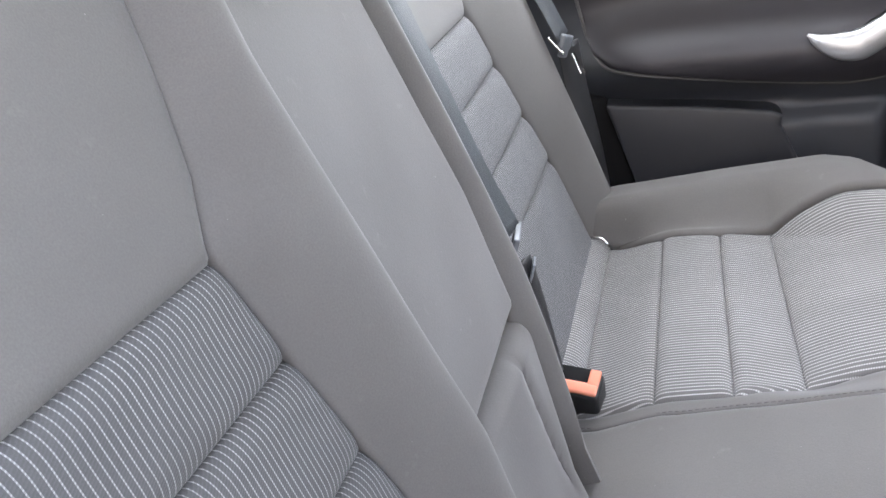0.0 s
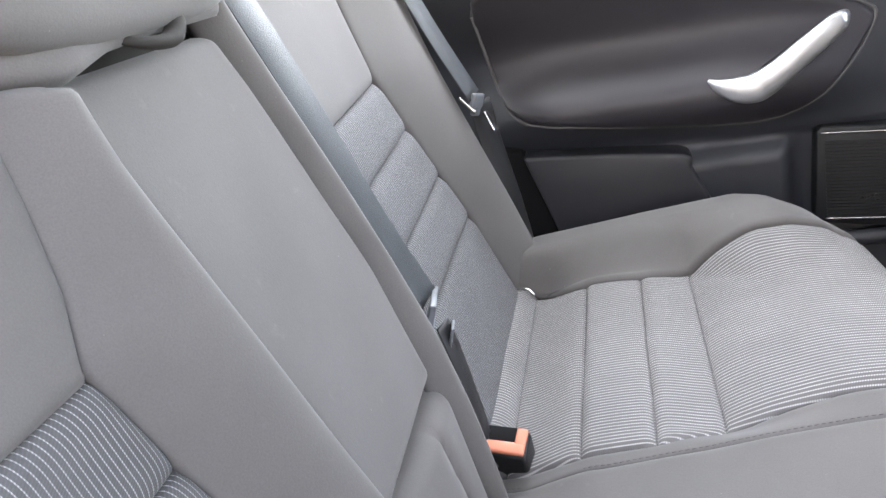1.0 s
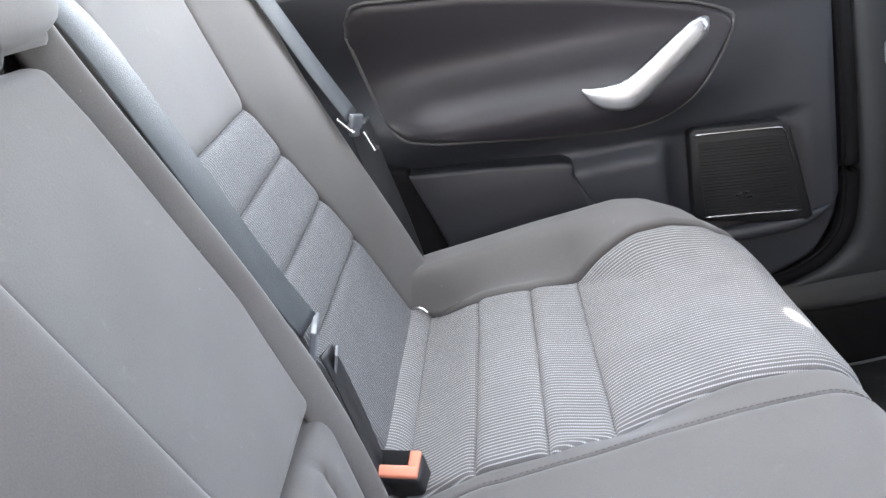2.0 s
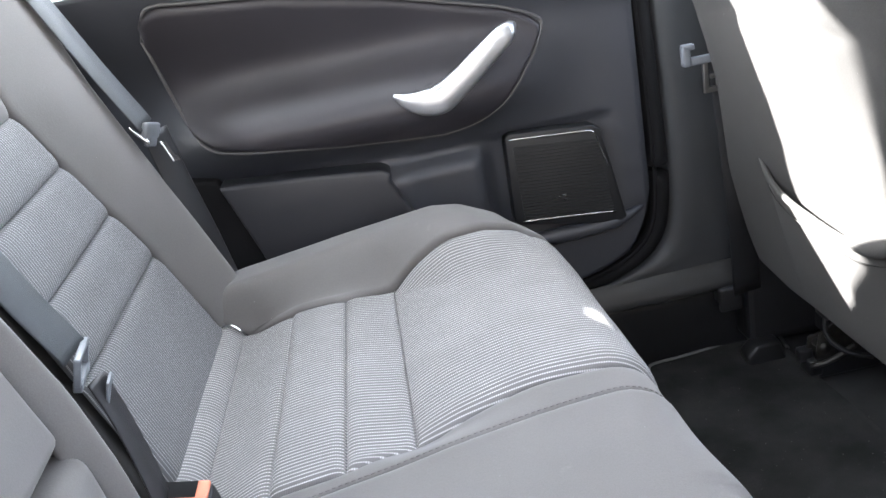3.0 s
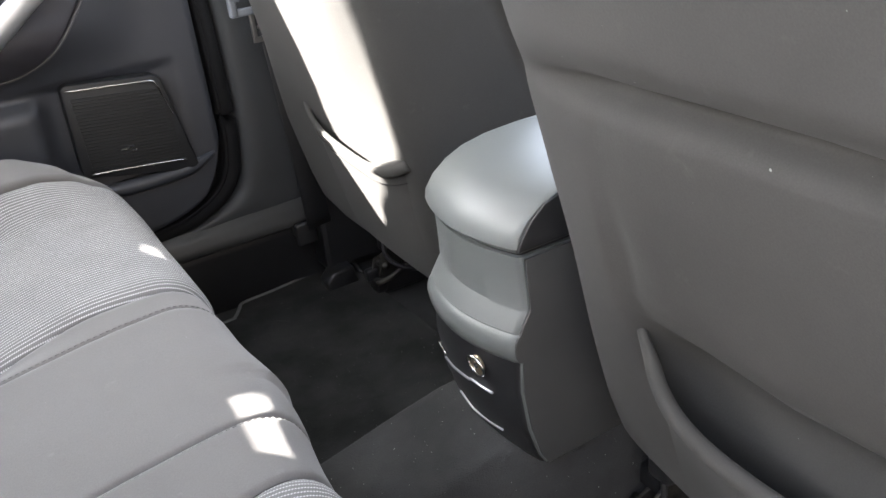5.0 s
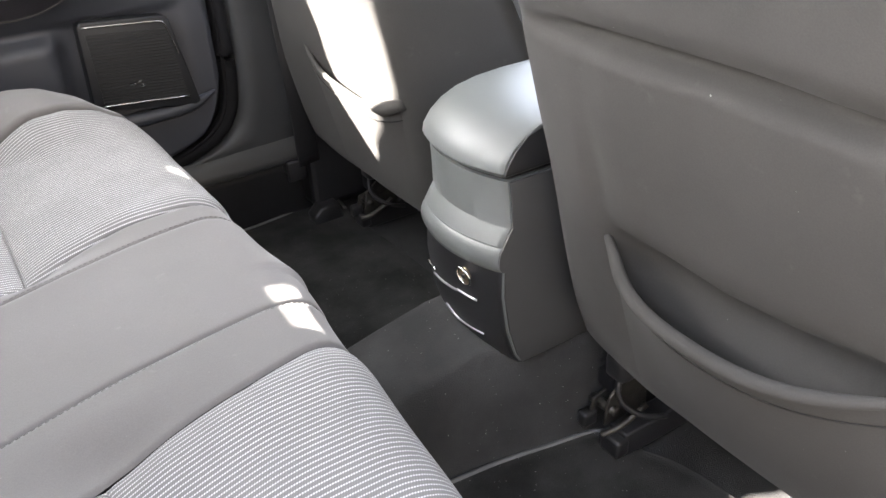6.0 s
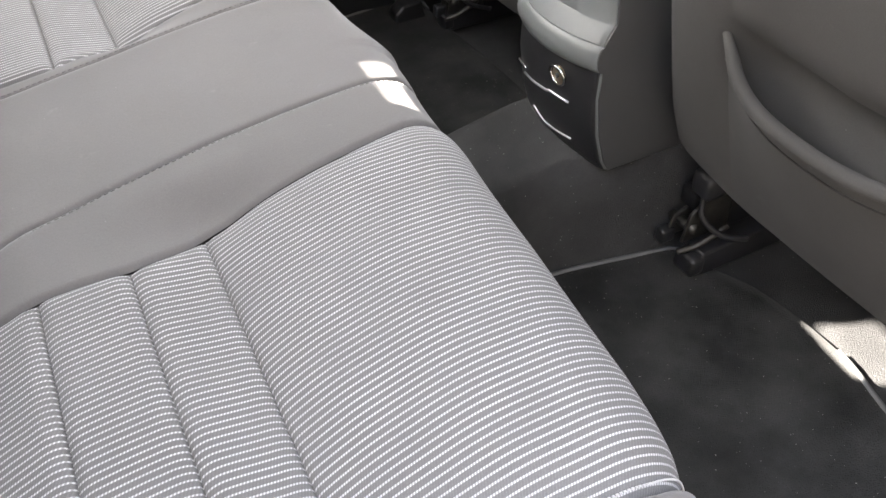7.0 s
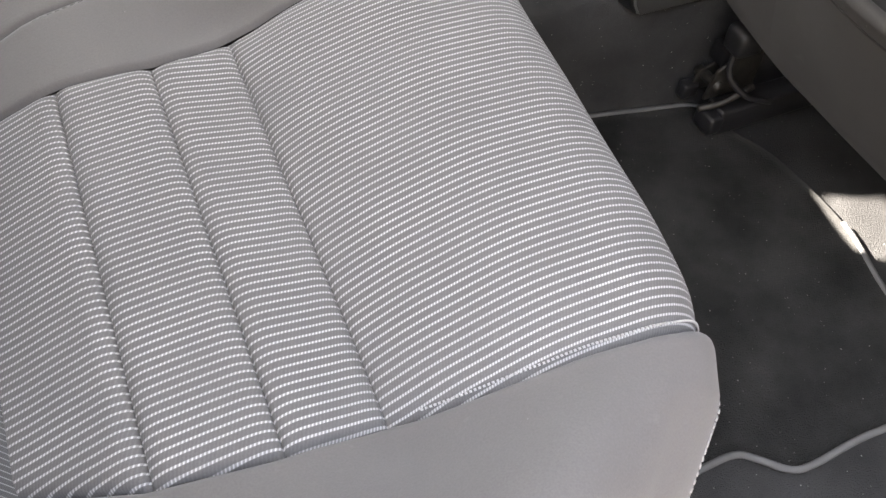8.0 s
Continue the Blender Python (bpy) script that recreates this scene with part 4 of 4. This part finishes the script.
# Black filler that draws the deep shade between bolster and door.
part("gap_shade", prism([(-0.20, 0.15), (0.12, 0.15), (0.070, 0.36), (0.050, 0.425), (0.030, 0.482), (-0.02, 0.492), (-0.20, 0.492)], 0.690, 0.735, 1, 0.006), RUBBER, door, "black slab for the shade behind the pocket")
part("lower_ledge", tube([(0.40, 0.722, 0.285), (0.50, 0.716, 0.280), (0.60, 0.716, 0.284), (0.650, 0.722, 0.298)], [0.008, 0.013, 0.012, 0.003], 6, 10), DOOR, door, "moulded ledge below the speaker")
GROOVE = curve_points([(0.677, 0.752, 0.77), (0.681, 0.752, 0.61), (0.687, 0.752, 0.416), (0.686, 0.752, 0.30), (0.669, 0.752, 0.232), (0.618, 0.752, 0.192), (0.53, 0.752, 0.172), (0.30, 0.752, 0.160), (0.0, 0.752, 0.155)], 8)
part("door_seal", tube(list(GROOVE[::2]), 0.016, 2, 10), RUBBER, door, "black rubber door seal")
part("seal_lip", tube([(x - 0.010, 0.740, z + 0.008) for x, y, z in GROOVE[::3]], 0.004, 2, 8), RUBBER, door)

# middle pillar and sill on the far side: one moulded trim that curves from upright to level
edge_line = curve_points([(0.690, 0.78), (0.694, 0.60), (0.700, 0.42), (0.697, 0.29), (0.680, 0.222), (0.640, 0.186), (0.565, 0.163), (0.45, 0.152), (0.25, 0.146)], 8)
outer_line = curve_points([(0.88, 0.78), (0.88, 0.60), (0.89, 0.42), (0.90, 0.25), (0.90, 0.09), (0.75, 0.108), (0.56, 0.131), (0.45, 0.128), (0.25, 0.124)], 8)
verts = []
widths = (0.0, 0.02, 0.06, 0.12, 0.22, 0.4, 0.7, 0.9, 1.0)
for e, o in zip(edge_line, outer_line):
    for w, back in zip(widths, (0.030, 0.016, 0.005, 0.0, 0.001, 0.004, 0.006, 0.008, 0.022)):
        verts.append((e[0] + (o[0] - e[0]) * w, 0.738 + back, e[1] + (o[1] - e[1]) * w))
trim_faces = grid_faces(len(edge_line), len(widths))
n = len(verts)
verts += [(x, 0.80, z) for x, y, z in verts]
pillar = mesh("pillar_far", verts, trim_faces + [tuple(k + n for k in f[::-1]) for f in trim_faces], PILLAR)
tagged(pillar, "dark plastic trim of the middle pillar curving into the sill", "pillar", "", "structure")
part("sill_ridge", prism([(0.744, 0.168), (0.731, 0.152), (0.723, 0.130), (0.728, 0.117), (0.746, 0.112)], 0.20, 0.86, 0, 0.006), CONSOLE_SHADE, pillar, "dark grey sill ledge, lighter than the pillar trim")
part("trim_bolt", turned(tube([(0, 0, 0), (0, 0, 0.010)], 0.008, 2, 8), pose(0.762, 0.742, 0.150, 90, 0, 0)), STEEL, pillar, "steel bolt head")
sill = part("sill_trim", prism([(0.752, -0.02), (0.746, 0.100), (0.752, 0.125), (0.80, 0.130), (0.80, -0.02)], 0.20, 0.95, 0, 0.004), DARK, None)
tagged(sill, "black door sill base", "sill", "", "structure")
hook = thing("front_belt_buckle", (0.73, 0.64, 0.52), "front seat belt tongue and steel bar hanging by the pillar", "seat belt")
part("bar", joined(box((0.700, 0.625, 0.519), (0.757, 0.635, 0.530), 0.002), box((0.695, 0.623, 0.519), (0.706, 0.637, 0.548), 0.003), box((0.695, 0.623, 0.541), (0.712, 0.635, 0.549), 0.002)), TONGUE, hook, "grey moulded bar")
part("tongue_plate", joined(box((0.723, 0.627, 0.481), (0.730, 0.633, 0.520), 0.001), box((0.723, 0.627, 0.477), (0.747, 0.633, 0.485), 0.001), box((0.741, 0.627, 0.483), (0.747, 0.633, 0.500), 0.001), box((0.733, 0.627, 0.496), (0.745, 0.633, 0.502), 0.001)), STEEL, hook, "bent steel tongue")
part("webbing", webbing([(0.755, 0.66, 0.98), (0.757, 0.655, 0.75), (0.760, 0.645, 0.52), (0.775, 0.650, 0.30), (0.80, 0.70, 0.12)], 0.045, (1, 0, 0)), DARK, hook, "dark belt webbing")

part("anchor_plate", joined(box((0.756, 0.704, 0.088), (0.794, 0.716, 0.130), 0.004), box((0.762, 0.712, 0.094), (0.788, 0.752, 0.124), 0.003)), DARK, hook, "black belt anchor plate")
part("anchor_bolt", turned(tube([(0, 0, 0), (0, 0, 0.010)], 0.009, 2, 8), pose(0.774, 0.706, 0.108, 90, 0, 0)), STEEL, hook, "steel anchor bolt")

# ---- front seats ----
def front_seat(yc, label, base_x, slope, mouth_of, corner, bag, wide, outer, depth, n, off, ends, half, hinge):
    ob = thing("front_car_seat", (base_x + 0.2, yc, 0.0), label, "car seat", "front seats")
    face = lambda z: base_x - slope * (z - 0.35)

    levels = [0.165, 0.20, 0.25, 0.36, 0.50, 0.62, 0.90]

    def outline(z, a):
        """a: -1 to 1 round the back from one side to the other."""
        th = a * np.pi / 2
        w = np.where(th > 0, np.interp(z, levels, outer), np.interp(z, levels, wide))
        y = yc + w * np.sign(th) * np.abs(np.sin(th)) ** (2 / n)
        x = face(z) + np.interp(z, [0.40, 0.60, 0.75], depth) * (1 - np.maximum(np.cos(th), 0) ** (2 / n)) + 0.04 * (1 - smoothstep(z, 0.165, 0.205)) + 0.05 * smoothstep(z, 0.80, 0.90)
        return np.stack([x, y, z + 0 * a], -1)

    zs, aa = np.concatenate([np.linspace(0.165, 0.26, 8), np.linspace(0.30, 0.575, 16), np.linspace(0.585, 0.66, 18), np.linspace(0.67, 0.90, 14)]), np.sin(np.linspace(-np.pi / 2, np.pi / 2, 121))
    zz, am = np.meshgrid(zs, aa, indexing="ij")
    shell = outline(zz, am)
    place = shell[..., 1] - yc
    inner = np.exp(-(((place + 0.004) / 0.178) ** 6))
    arch = 0.612 - 0.3 * place**2
    roll = bag / 0.046
    crease = -0.024 * roll * np.exp(-(((zz - arch) / 0.010) ** 2)) * inner
    swell = 0.018 * roll * smoothstep(zz - arch, 0.0, 0.035) * inner + 0.0022 * np.sin(14 * zz + 9 * am) * (1 - am**2) + 0.0012 * np.sin(37 * place + 21 * zz)
    bay = np.clip((place - off) / half, -1, 1)
    mouth = mouth_of(bay)
    crease = crease - bag * 0.80 * np.exp(-(((zz - mouth + 0.004) / 0.024) ** 2)) * (1 - bay**6)
    for side in (-1, 1):
        line = (place - off - side * (half - 0.004 - 0.10 * (zz - corner))) / 0.009
        crease = crease - bag * 0.15 * np.exp(-(line**2)) * (np.exp(-(((zz - corner - 0.02) / 0.05) ** 2)) + 0.75 * smoothstep(zz, corner, corner + 0.04) * (1 - smoothstep(zz, 0.58, 0.64)) * (0.6 + 0.4 * np.sin(41 * zz + 1.0)))
    shell[..., 0] -= crease + swell
    front = shell.copy()
    front[..., 0] = np.maximum(face(zz) + np.interp(zz, [0.40, 0.60, 0.75], depth) + 0.02, shell[..., 0] + 0.001)
    front[..., 1] = yc + (shell[..., 1] - yc) * 0.98
    m = zz.size
    fc = grid_faces(*zz.shape)
    c = zz.shape[1]
    r = zz.shape[0]
    rim = [k for k in range(c)] + [k * c + c - 1 for k in range(1, r)] + [(r - 1) * c + k for k in range(c - 2, -1, -1)] + [k * c for k in range(r - 2, 0, -1)]
    fc += [tuple(k + m for k in f[::-1]) for f in grid_faces(*zz.shape)] + [(rim[k], rim[(k + 1) % len(rim)], rim[(k + 1) % len(rim)] + m, rim[k] + m) for k in range(len(rim))]
    # Seat back, pocket and hem have their shade mixed into the cloth colour.
    mesh("backrest", np.concatenate([shell.reshape(-1, 3), front.reshape(-1, 3)]), fc, CLOTH_SHADED, ob, "grey cloth backrest cover")
    # map pocket with a sagging elastic rim
    ys = np.linspace(-half, half, 40)
    u = ys / half
    rim_z = mouth_of(u)
    sag = 0.007 + bag * (1 - np.abs(u) ** 2.5)
    rows, cols = 18, 40
    vv = np.linspace(0, 1, rows)[:, None]
    pz = 0.195 + (rim_z - 0.195) * vv
    w = np.where(off + ys > 0, np.interp(pz, levels, outer), np.interp(pz, levels, wide))
    round_off = 1 - np.sqrt(1 - np.clip(np.abs(off + ys) / w, 0, 0.99) ** n) ** (2 / n)
    belly = (1 - vv) * (1 - u**2) ** 1.7 + vv * (1 - np.abs(u) ** 4.5)
    px = face(pz) + np.interp(pz, [0.40, 0.60, 0.75], depth) * round_off + 0.04 * (1 - smoothstep(pz, 0.165, 0.205)) + 0.003 * np.maximum(np.abs(u) ** 8, 1 - np.minimum(vv * 5, 1)) - 0.001 - (0.003 + sag * vv**1.4 * (1 - 0.15 * vv)) * belly
    outside = np.stack([px, yc + off + ys + 0 * pz, pz], -1)
    inside = outside + np.array([0.004, 0, 0])
    m = outside.size // 3
    fc = grid_faces(rows, cols) + [tuple(k + m for k in f[::-1]) for f in grid_faces(rows, cols)]
    pocket = mesh("map_pocket", np.concatenate([outside.reshape(-1, 3), inside.reshape(-1, 3)]), fc, CLOTH_SHADED, ob, "grey cloth map pocket")
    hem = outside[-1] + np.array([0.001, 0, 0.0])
    part("elastic_hem", tube(list(hem[::3]) + [hem[-1]], ends, 4, 10), CLOTH_SHADED, pocket, "rolled elastic hem")
    low_hem = outside[-3] + np.array([-0.0012, 0, 0.0])
    part("hem_stitching", tube(list(low_hem[::3]), 0.0008, 4, 5), SEAM, pocket)
    part("seat_base", box((base_x + 0.21, yc - 0.19, 0.095), (base_x + 0.62, yc + 0.19, 0.22), 0.03, 3), DARK, ob, "dark seat underside")
    part("seat_cushion", box((base_x + 0.15, yc - 0.25, 0.20), (base_x + 0.68, yc + 0.25, 0.33), 0.045, 4), CLOTH, ob, "grey cloth seat cushion")
    part("head_restraint", turned(box((-0.05, -0.13, -0.09), (0.05, 0.13, 0.09), 0.04, 4), pose(base_x - 0.02, yc, 1.0, 0, -8, 0)), CLOTH, ob)
    for s in (-1, 1):
        rail = part("seat_rail", box((base_x + 0.115, yc + s * 0.215 - 0.016, -0.005), (base_x + 0.62, yc + s * 0.215 + 0.016, 0.035), 0.004), DARK, ob, "black steel seat rail")
        part("rail_end", box((base_x + 0.100, yc + s * 0.215 - 0.017, 0.0), (base_x + 0.122, yc + s * 0.215 + 0.017, 0.028), 0.005), DARK, rail)
        part("rail_bolt", turned(tube([(0, 0, 0), (0, 0, 0.012)], 0.007, 2, 8), pose(base_x + 0.102, yc + s * 0.215, 0.022, 0, -30, 0)), STEEL, rail, "steel bolt head")
        yb = yc + s * hinge
        part("bracket", joined(prism([(base_x + 0.105, 0.035), (base_x + 0.112, 0.078), (base_x + 0.135, 0.095), (base_x + 0.175, 0.10), (base_x + 0.18, 0.035)], yb - 0.014, yb - 0.009, 1, 0.0015), prism([(base_x + 0.10, 0.030), (base_x + 0.108, 0.062), (base_x + 0.15, 0.075), (base_x + 0.16, 0.030)], yb + 0.010, yb + 0.015, 1, 0.0015),
             tube([(base_x + 0.118, yb - 0.020, 0.056), (base_x + 0.118, yb + 0.024, 0.052)], 0.007, 2, 10)), DULL, ob, "dull steel recliner hinge plates")
        part("spring_link", tube([(base_x + 0.094, yb - 0.020, 0.030), (base_x + 0.12, yb - 0.030, 0.040), (base_x + 0.155, yb - 0.036, 0.062)], 0.0045, 4, 6), DULL, ob, "thin steel link")
        part("hinge_cover", box((base_x + 0.124, yb - 0.006, 0.070), (base_x + 0.165, yb + 0.026, 0.100), 0.009, 3), RUBBER, ob, "black hinge cover")
        part("rail_stop", box((base_x + 0.090, yb + 0.006, 0.022), (base_x + 0.112, yb + 0.022, 0.044), 0.004), DARK, ob, "black rail stop")
    py = yc + hinge - 0.028
    part("wiring_plug", joined(box((base_x + 0.110, py - 0.006, 0.108), (base_x + 0.150, py + 0.030, 0.145), 0.012, 3), tube([(base_x + 0.12, py + 0.01, 0.12), (base_x + 0.115, py, 0.085), (base_x + 0.135, py - 0.02, 0.062), (base_x + 0.17, py - 0.03, 0.05)], 0.004, 5, 6)), DARK, ob, "black wiring plug")
    return ob


far_seat = front_seat(0.4015, "grey cloth front seat with an elastic map pocket behind", 0.750, 0.24, lambda u: 0.378 + 0.026 * np.abs(u) ** 3.2 + 0.010 * u, 0.439, 0.004,
           [0.185, 0.203, 0.207, 0.207, 0.206, 0.203, 0.19], [0.250, 0.275, 0.282, 0.278, 0.218, 0.203, 0.19], [0.225, 0.172, 0.14], 8.0, -0.042,
           [0.0090, 0.0110, 0.0085, 0.0045, 0.004, 0.004, 0.004, 0.004, 0.004, 0.004, 0.004, 0.004, 0.003], 0.136, 0.205)
NEAR_WIDE = [0.235, 0.266, 0.273, 0.271, 0.262, 0.243, 0.215]
near_seat = front_seat(-0.342, "grey cloth front seat with a sagging map pocket behind", 0.7155, 0.31,
           lambda u: 0.389 + np.where(u > 0, 0.018 * np.abs(u) ** 2.6, 0.026 * np.abs(u) ** 1.6), 0.440, 0.046,
           NEAR_WIDE, [0.255, 0.282, 0.286, 0.279, 0.263, 0.243, 0.215], [0.19, 0.19, 0.19], 4.2, -0.022, [0.0035, 0.0060, 0.0065, 0.0065, 0.0065, 0.0060, 0.002], 0.149, 0.243)

part("rail_foot", prism([(0.785, -0.008), (0.783, 0.014), (0.80, 0.030), (0.84, 0.032), (0.85, -0.008)], 0.672, 0.708, 1, 0.005), DARK, far_seat, "black rail foot")
part("cable_cover", tube([(0.884, -0.440, 0.000), (0.890, -0.444, 0.014), (0.915, -0.452, 0.020), (0.98, -0.47, 0.018)], [0.010, 0.017, 0.018, 0.016], 5, 12), DARK, near_seat, "black plastic cable cover on the floor")

# ---- centre console ----
console = thing("centre_console", (0.85, 0.027, 0.13), "grey plastic centre console with armrest lid and power socket", "console")
CY = 0.027


def console_part(name, levels, mat, label, bow=0.020, x1=1.15):
    """Stacked outlines: each level is height, rear x, half width; the rear bows out in plan."""
    u = np.sin(np.linspace(-np.pi / 2, np.pi / 2, 25))
    verts = []
    for z, x, w in levels:
        b = bow - 0.006 * float(1 - smoothstep(np.array(z), 0.24, 0.285))
        ring = [(x + b * (a * a) + 0.002 * max(abs(a) - 0.97, 0) / 0.03, CY + w * a, z) for a in u]
        e = x + b + 0.002
        verts += [(x1, CY - w, z), (e + 0.012, CY - w, z), (e + 0.001, CY - w, z), *ring, (e + 0.001, CY + w, z), (e + 0.012, CY + w, z), (x1, CY + w, z)]
    c = 31
    fc = grid_faces(len(levels), c, True) + [tuple(range(c)), tuple((len(levels) - 1) * c + k for k in range(c - 1, -1, -1))]
    return mesh(name, verts, fc, mat, console, label, sharp=38)


REAR = [(0.146, 0.7165), (0.16, 0.7085), (0.20, 0.697), (0.25, 0.690), (0.284, 0.6865), (0.2865, 0.6815), (0.292, 0.6785), (0.300, 0.6775), (0.308, 0.6785), (0.3145, 0.6815), (0.3165, 0.6845), (0.318, 0.6840), (0.336, 0.6955), (0.338, 0.6970), (0.37, 0.696), (0.395, 0.694)]
console_part("body", [(z, x, 0.080 - 0.004 * max(z - 0.30, 0) / 0.1) for z, x in REAR], CONSOLE, "grey plastic console body with a rounded ledge", 0.018)
rear_panel = console_part("rear_panel", [(z, x - 0.0018, 0.0785) for z, x in ((0.146, 0.7168), *REAR[1:5])], DARK, "dark rear panel", 0.018, 0.80)
console_part("lid_base", [(0.393, 0.700, 0.072), (0.400, 0.698, 0.073), (0.405, 0.699, 0.073)], DARK, "dark gap under the lid", 0.016, 1.15)
console_part("armrest_lid", [(0.401, 0.692, 0.078), (0.407, 0.687, 0.080), (0.417, 0.689, 0.080), (0.430, 0.699, 0.080), (0.441, 0.714, 0.080), (0.450, 0.735, 0.0795), (0.456, 0.763, 0.078), (0.460, 0.80, 0.074), (0.462, 0.86, 0.058)], CONSOLE, "smooth grey armrest lid", 0.018, 1.15)


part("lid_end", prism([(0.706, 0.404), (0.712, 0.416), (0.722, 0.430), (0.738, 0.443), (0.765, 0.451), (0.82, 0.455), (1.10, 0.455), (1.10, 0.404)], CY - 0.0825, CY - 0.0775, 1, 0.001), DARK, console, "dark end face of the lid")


def on_panel(y, z, out=0.002):
    x = np.interp(z, [0.137, 0.16, 0.20, 0.25, 0.284], [0.7237, 0.7067, 0.695, 0.688, 0.681])
    a = (y - CY) / 0.08
    return (float(x + 0.012 * a * a - out), y, z)


part("socket_ring", joined(*[tube([on_panel(-0.002 + 0.0118 * math.cos(a), 0.262 + 0.0118 * math.sin(a), 0.003) for a in np.linspace(0, 2 * np.pi, 17)], 0.0019, 3, 6, 1.0, (1, 0, 0))]), CHROME, rear_panel, "bright socket ring")
x0, y0, z0 = on_panel(-0.002, 0.262, 0.001)
part("socket", tube([(x0 - 0.001, y0, z0), (x0 + 0.002, y0, z0)], 0.0110, 1, 16), BRASS, rear_panel, "power socket with metal liner")
part("socket_pin", tube([(x0 - 0.003, y0, z0), (x0, y0, z0)], 0.003, 1, 8), DARK, rear_panel)
part("trim_kink", tube([on_panel(y, z, 0.001) for y, z in ((0.104, 0.227), (0.092, 0.226), (0.080, 0.227))], 0.0020, 4, 6), CHROME, rear_panel, "bright trim end")
part("upper_trim", tube([on_panel(y, z, 0.001) for y, z in ((0.086, 0.217), (0.070, 0.219), (0.055, 0.221), (0.026, 0.226), (0.020, 0.229), (0.003, 0.230), (-0.015, 0.231))], 0.0016, 4, 6), SILVER, rear_panel, "bright trim line")
part("lower_trim", tube([on_panel(y, z, 0.001) for y, z in ((0.072, 0.175), (0.045, 0.1675), (0.013, 0.171), (-0.012, 0.175))], 0.0013, 4, 6), SILVER, rear_panel, "bright trim line")
# Thin sheet whose darker grey puts shade on the console's near side.
part("shaded_side", prism([(x + (0.020 if z > 0.28 else 0.015), z) for z, x in REAR] + [(1.12, 0.395), (1.12, 0.146)], CY - 0.0822, CY - 0.0795, 1, 0.0008), CONSOLE_SHADE, console, "console side in darker grey for its shade")


# ---- floor mats ----
def floor_mat(points, runs, label):
    """A mat of that outline; each run of piping goes from its first to its last named point."""
    ob = thing("floor_mat", (points[0][0], points[0][1], 0.0), label, "floor mat", "rear floor mats")
    line = curve_points([(*p, 0) for p in [*points, points[0]]], 5)[:-1]
    c = line.mean(0)
    rings, verts = 14, []
    for z_off in (0.006, 0.0):
        for k in range(rings + 1):
            ring = c + (line - c) * (1 - k / rings * 0.999)
            z = floor_height(ring[:, 0], ring[:, 1]) + z_off + 0.005
            verts += [(a, b, d) for a, b, d in zip(ring[:, 0], ring[:, 1], z)]
    m, half = len(line), (rings + 1) * len(line)
    fc = grid_faces(rings + 1, m, True) + [tuple(k + half for k in f[::-1]) for f in grid_faces(rings + 1, m, True)]
    fc += [(k, (k + 1) % m, half + (k + 1) % m, half + k) for k in range(m)]
    mesh("carpet", verts, fc, MAT, ob)
    edge = np.stack([line[:, 0], line[:, 1], floor_height(line[:, 0], line[:, 1]) + 0.010], -1)
    for first, last in runs:
        part("piping", tube(list(edge[first * 5 : last * 5 + 1]), 0.0038, 1, 8), PIPING, ob, "grey edge piping")
    return ob


floor_mat([(0.50, -0.032), (0.60, -0.045), (0.69, -0.055), (0.77, -0.071), (0.82, -0.081), (0.838, -0.088), (0.846, -0.104), (0.848, -0.13), (0.88, -0.20), (0.890, -0.32), (0.868, -0.42), (0.862, -0.53), (0.80, -0.545), (0.72, -0.543), (0.66, -0.546), (0.635, -0.541), (0.612, -0.520), (0.593, -0.508), (0.548, -0.508), (0.46, -0.512), (0.46, -0.045)], ((0, 7), (9, 19)), "black carpet floor mat with grey piping")
floor_mat([(0.46, 0.69), (0.598, 0.696), (0.613, 0.700), (0.628, 0.722), (0.643, 0.740), (0.70, 0.745), (0.80, 0.758), (0.855, 0.762), (0.869, 0.742), (0.864, 0.70), (0.862, 0.64), (0.870, 0.45), (0.865, 0.27), (0.85, 0.235), (0.70, 0.225), (0.46, 0.22)], ((0, 9),), "black carpet floor mat with grey piping")
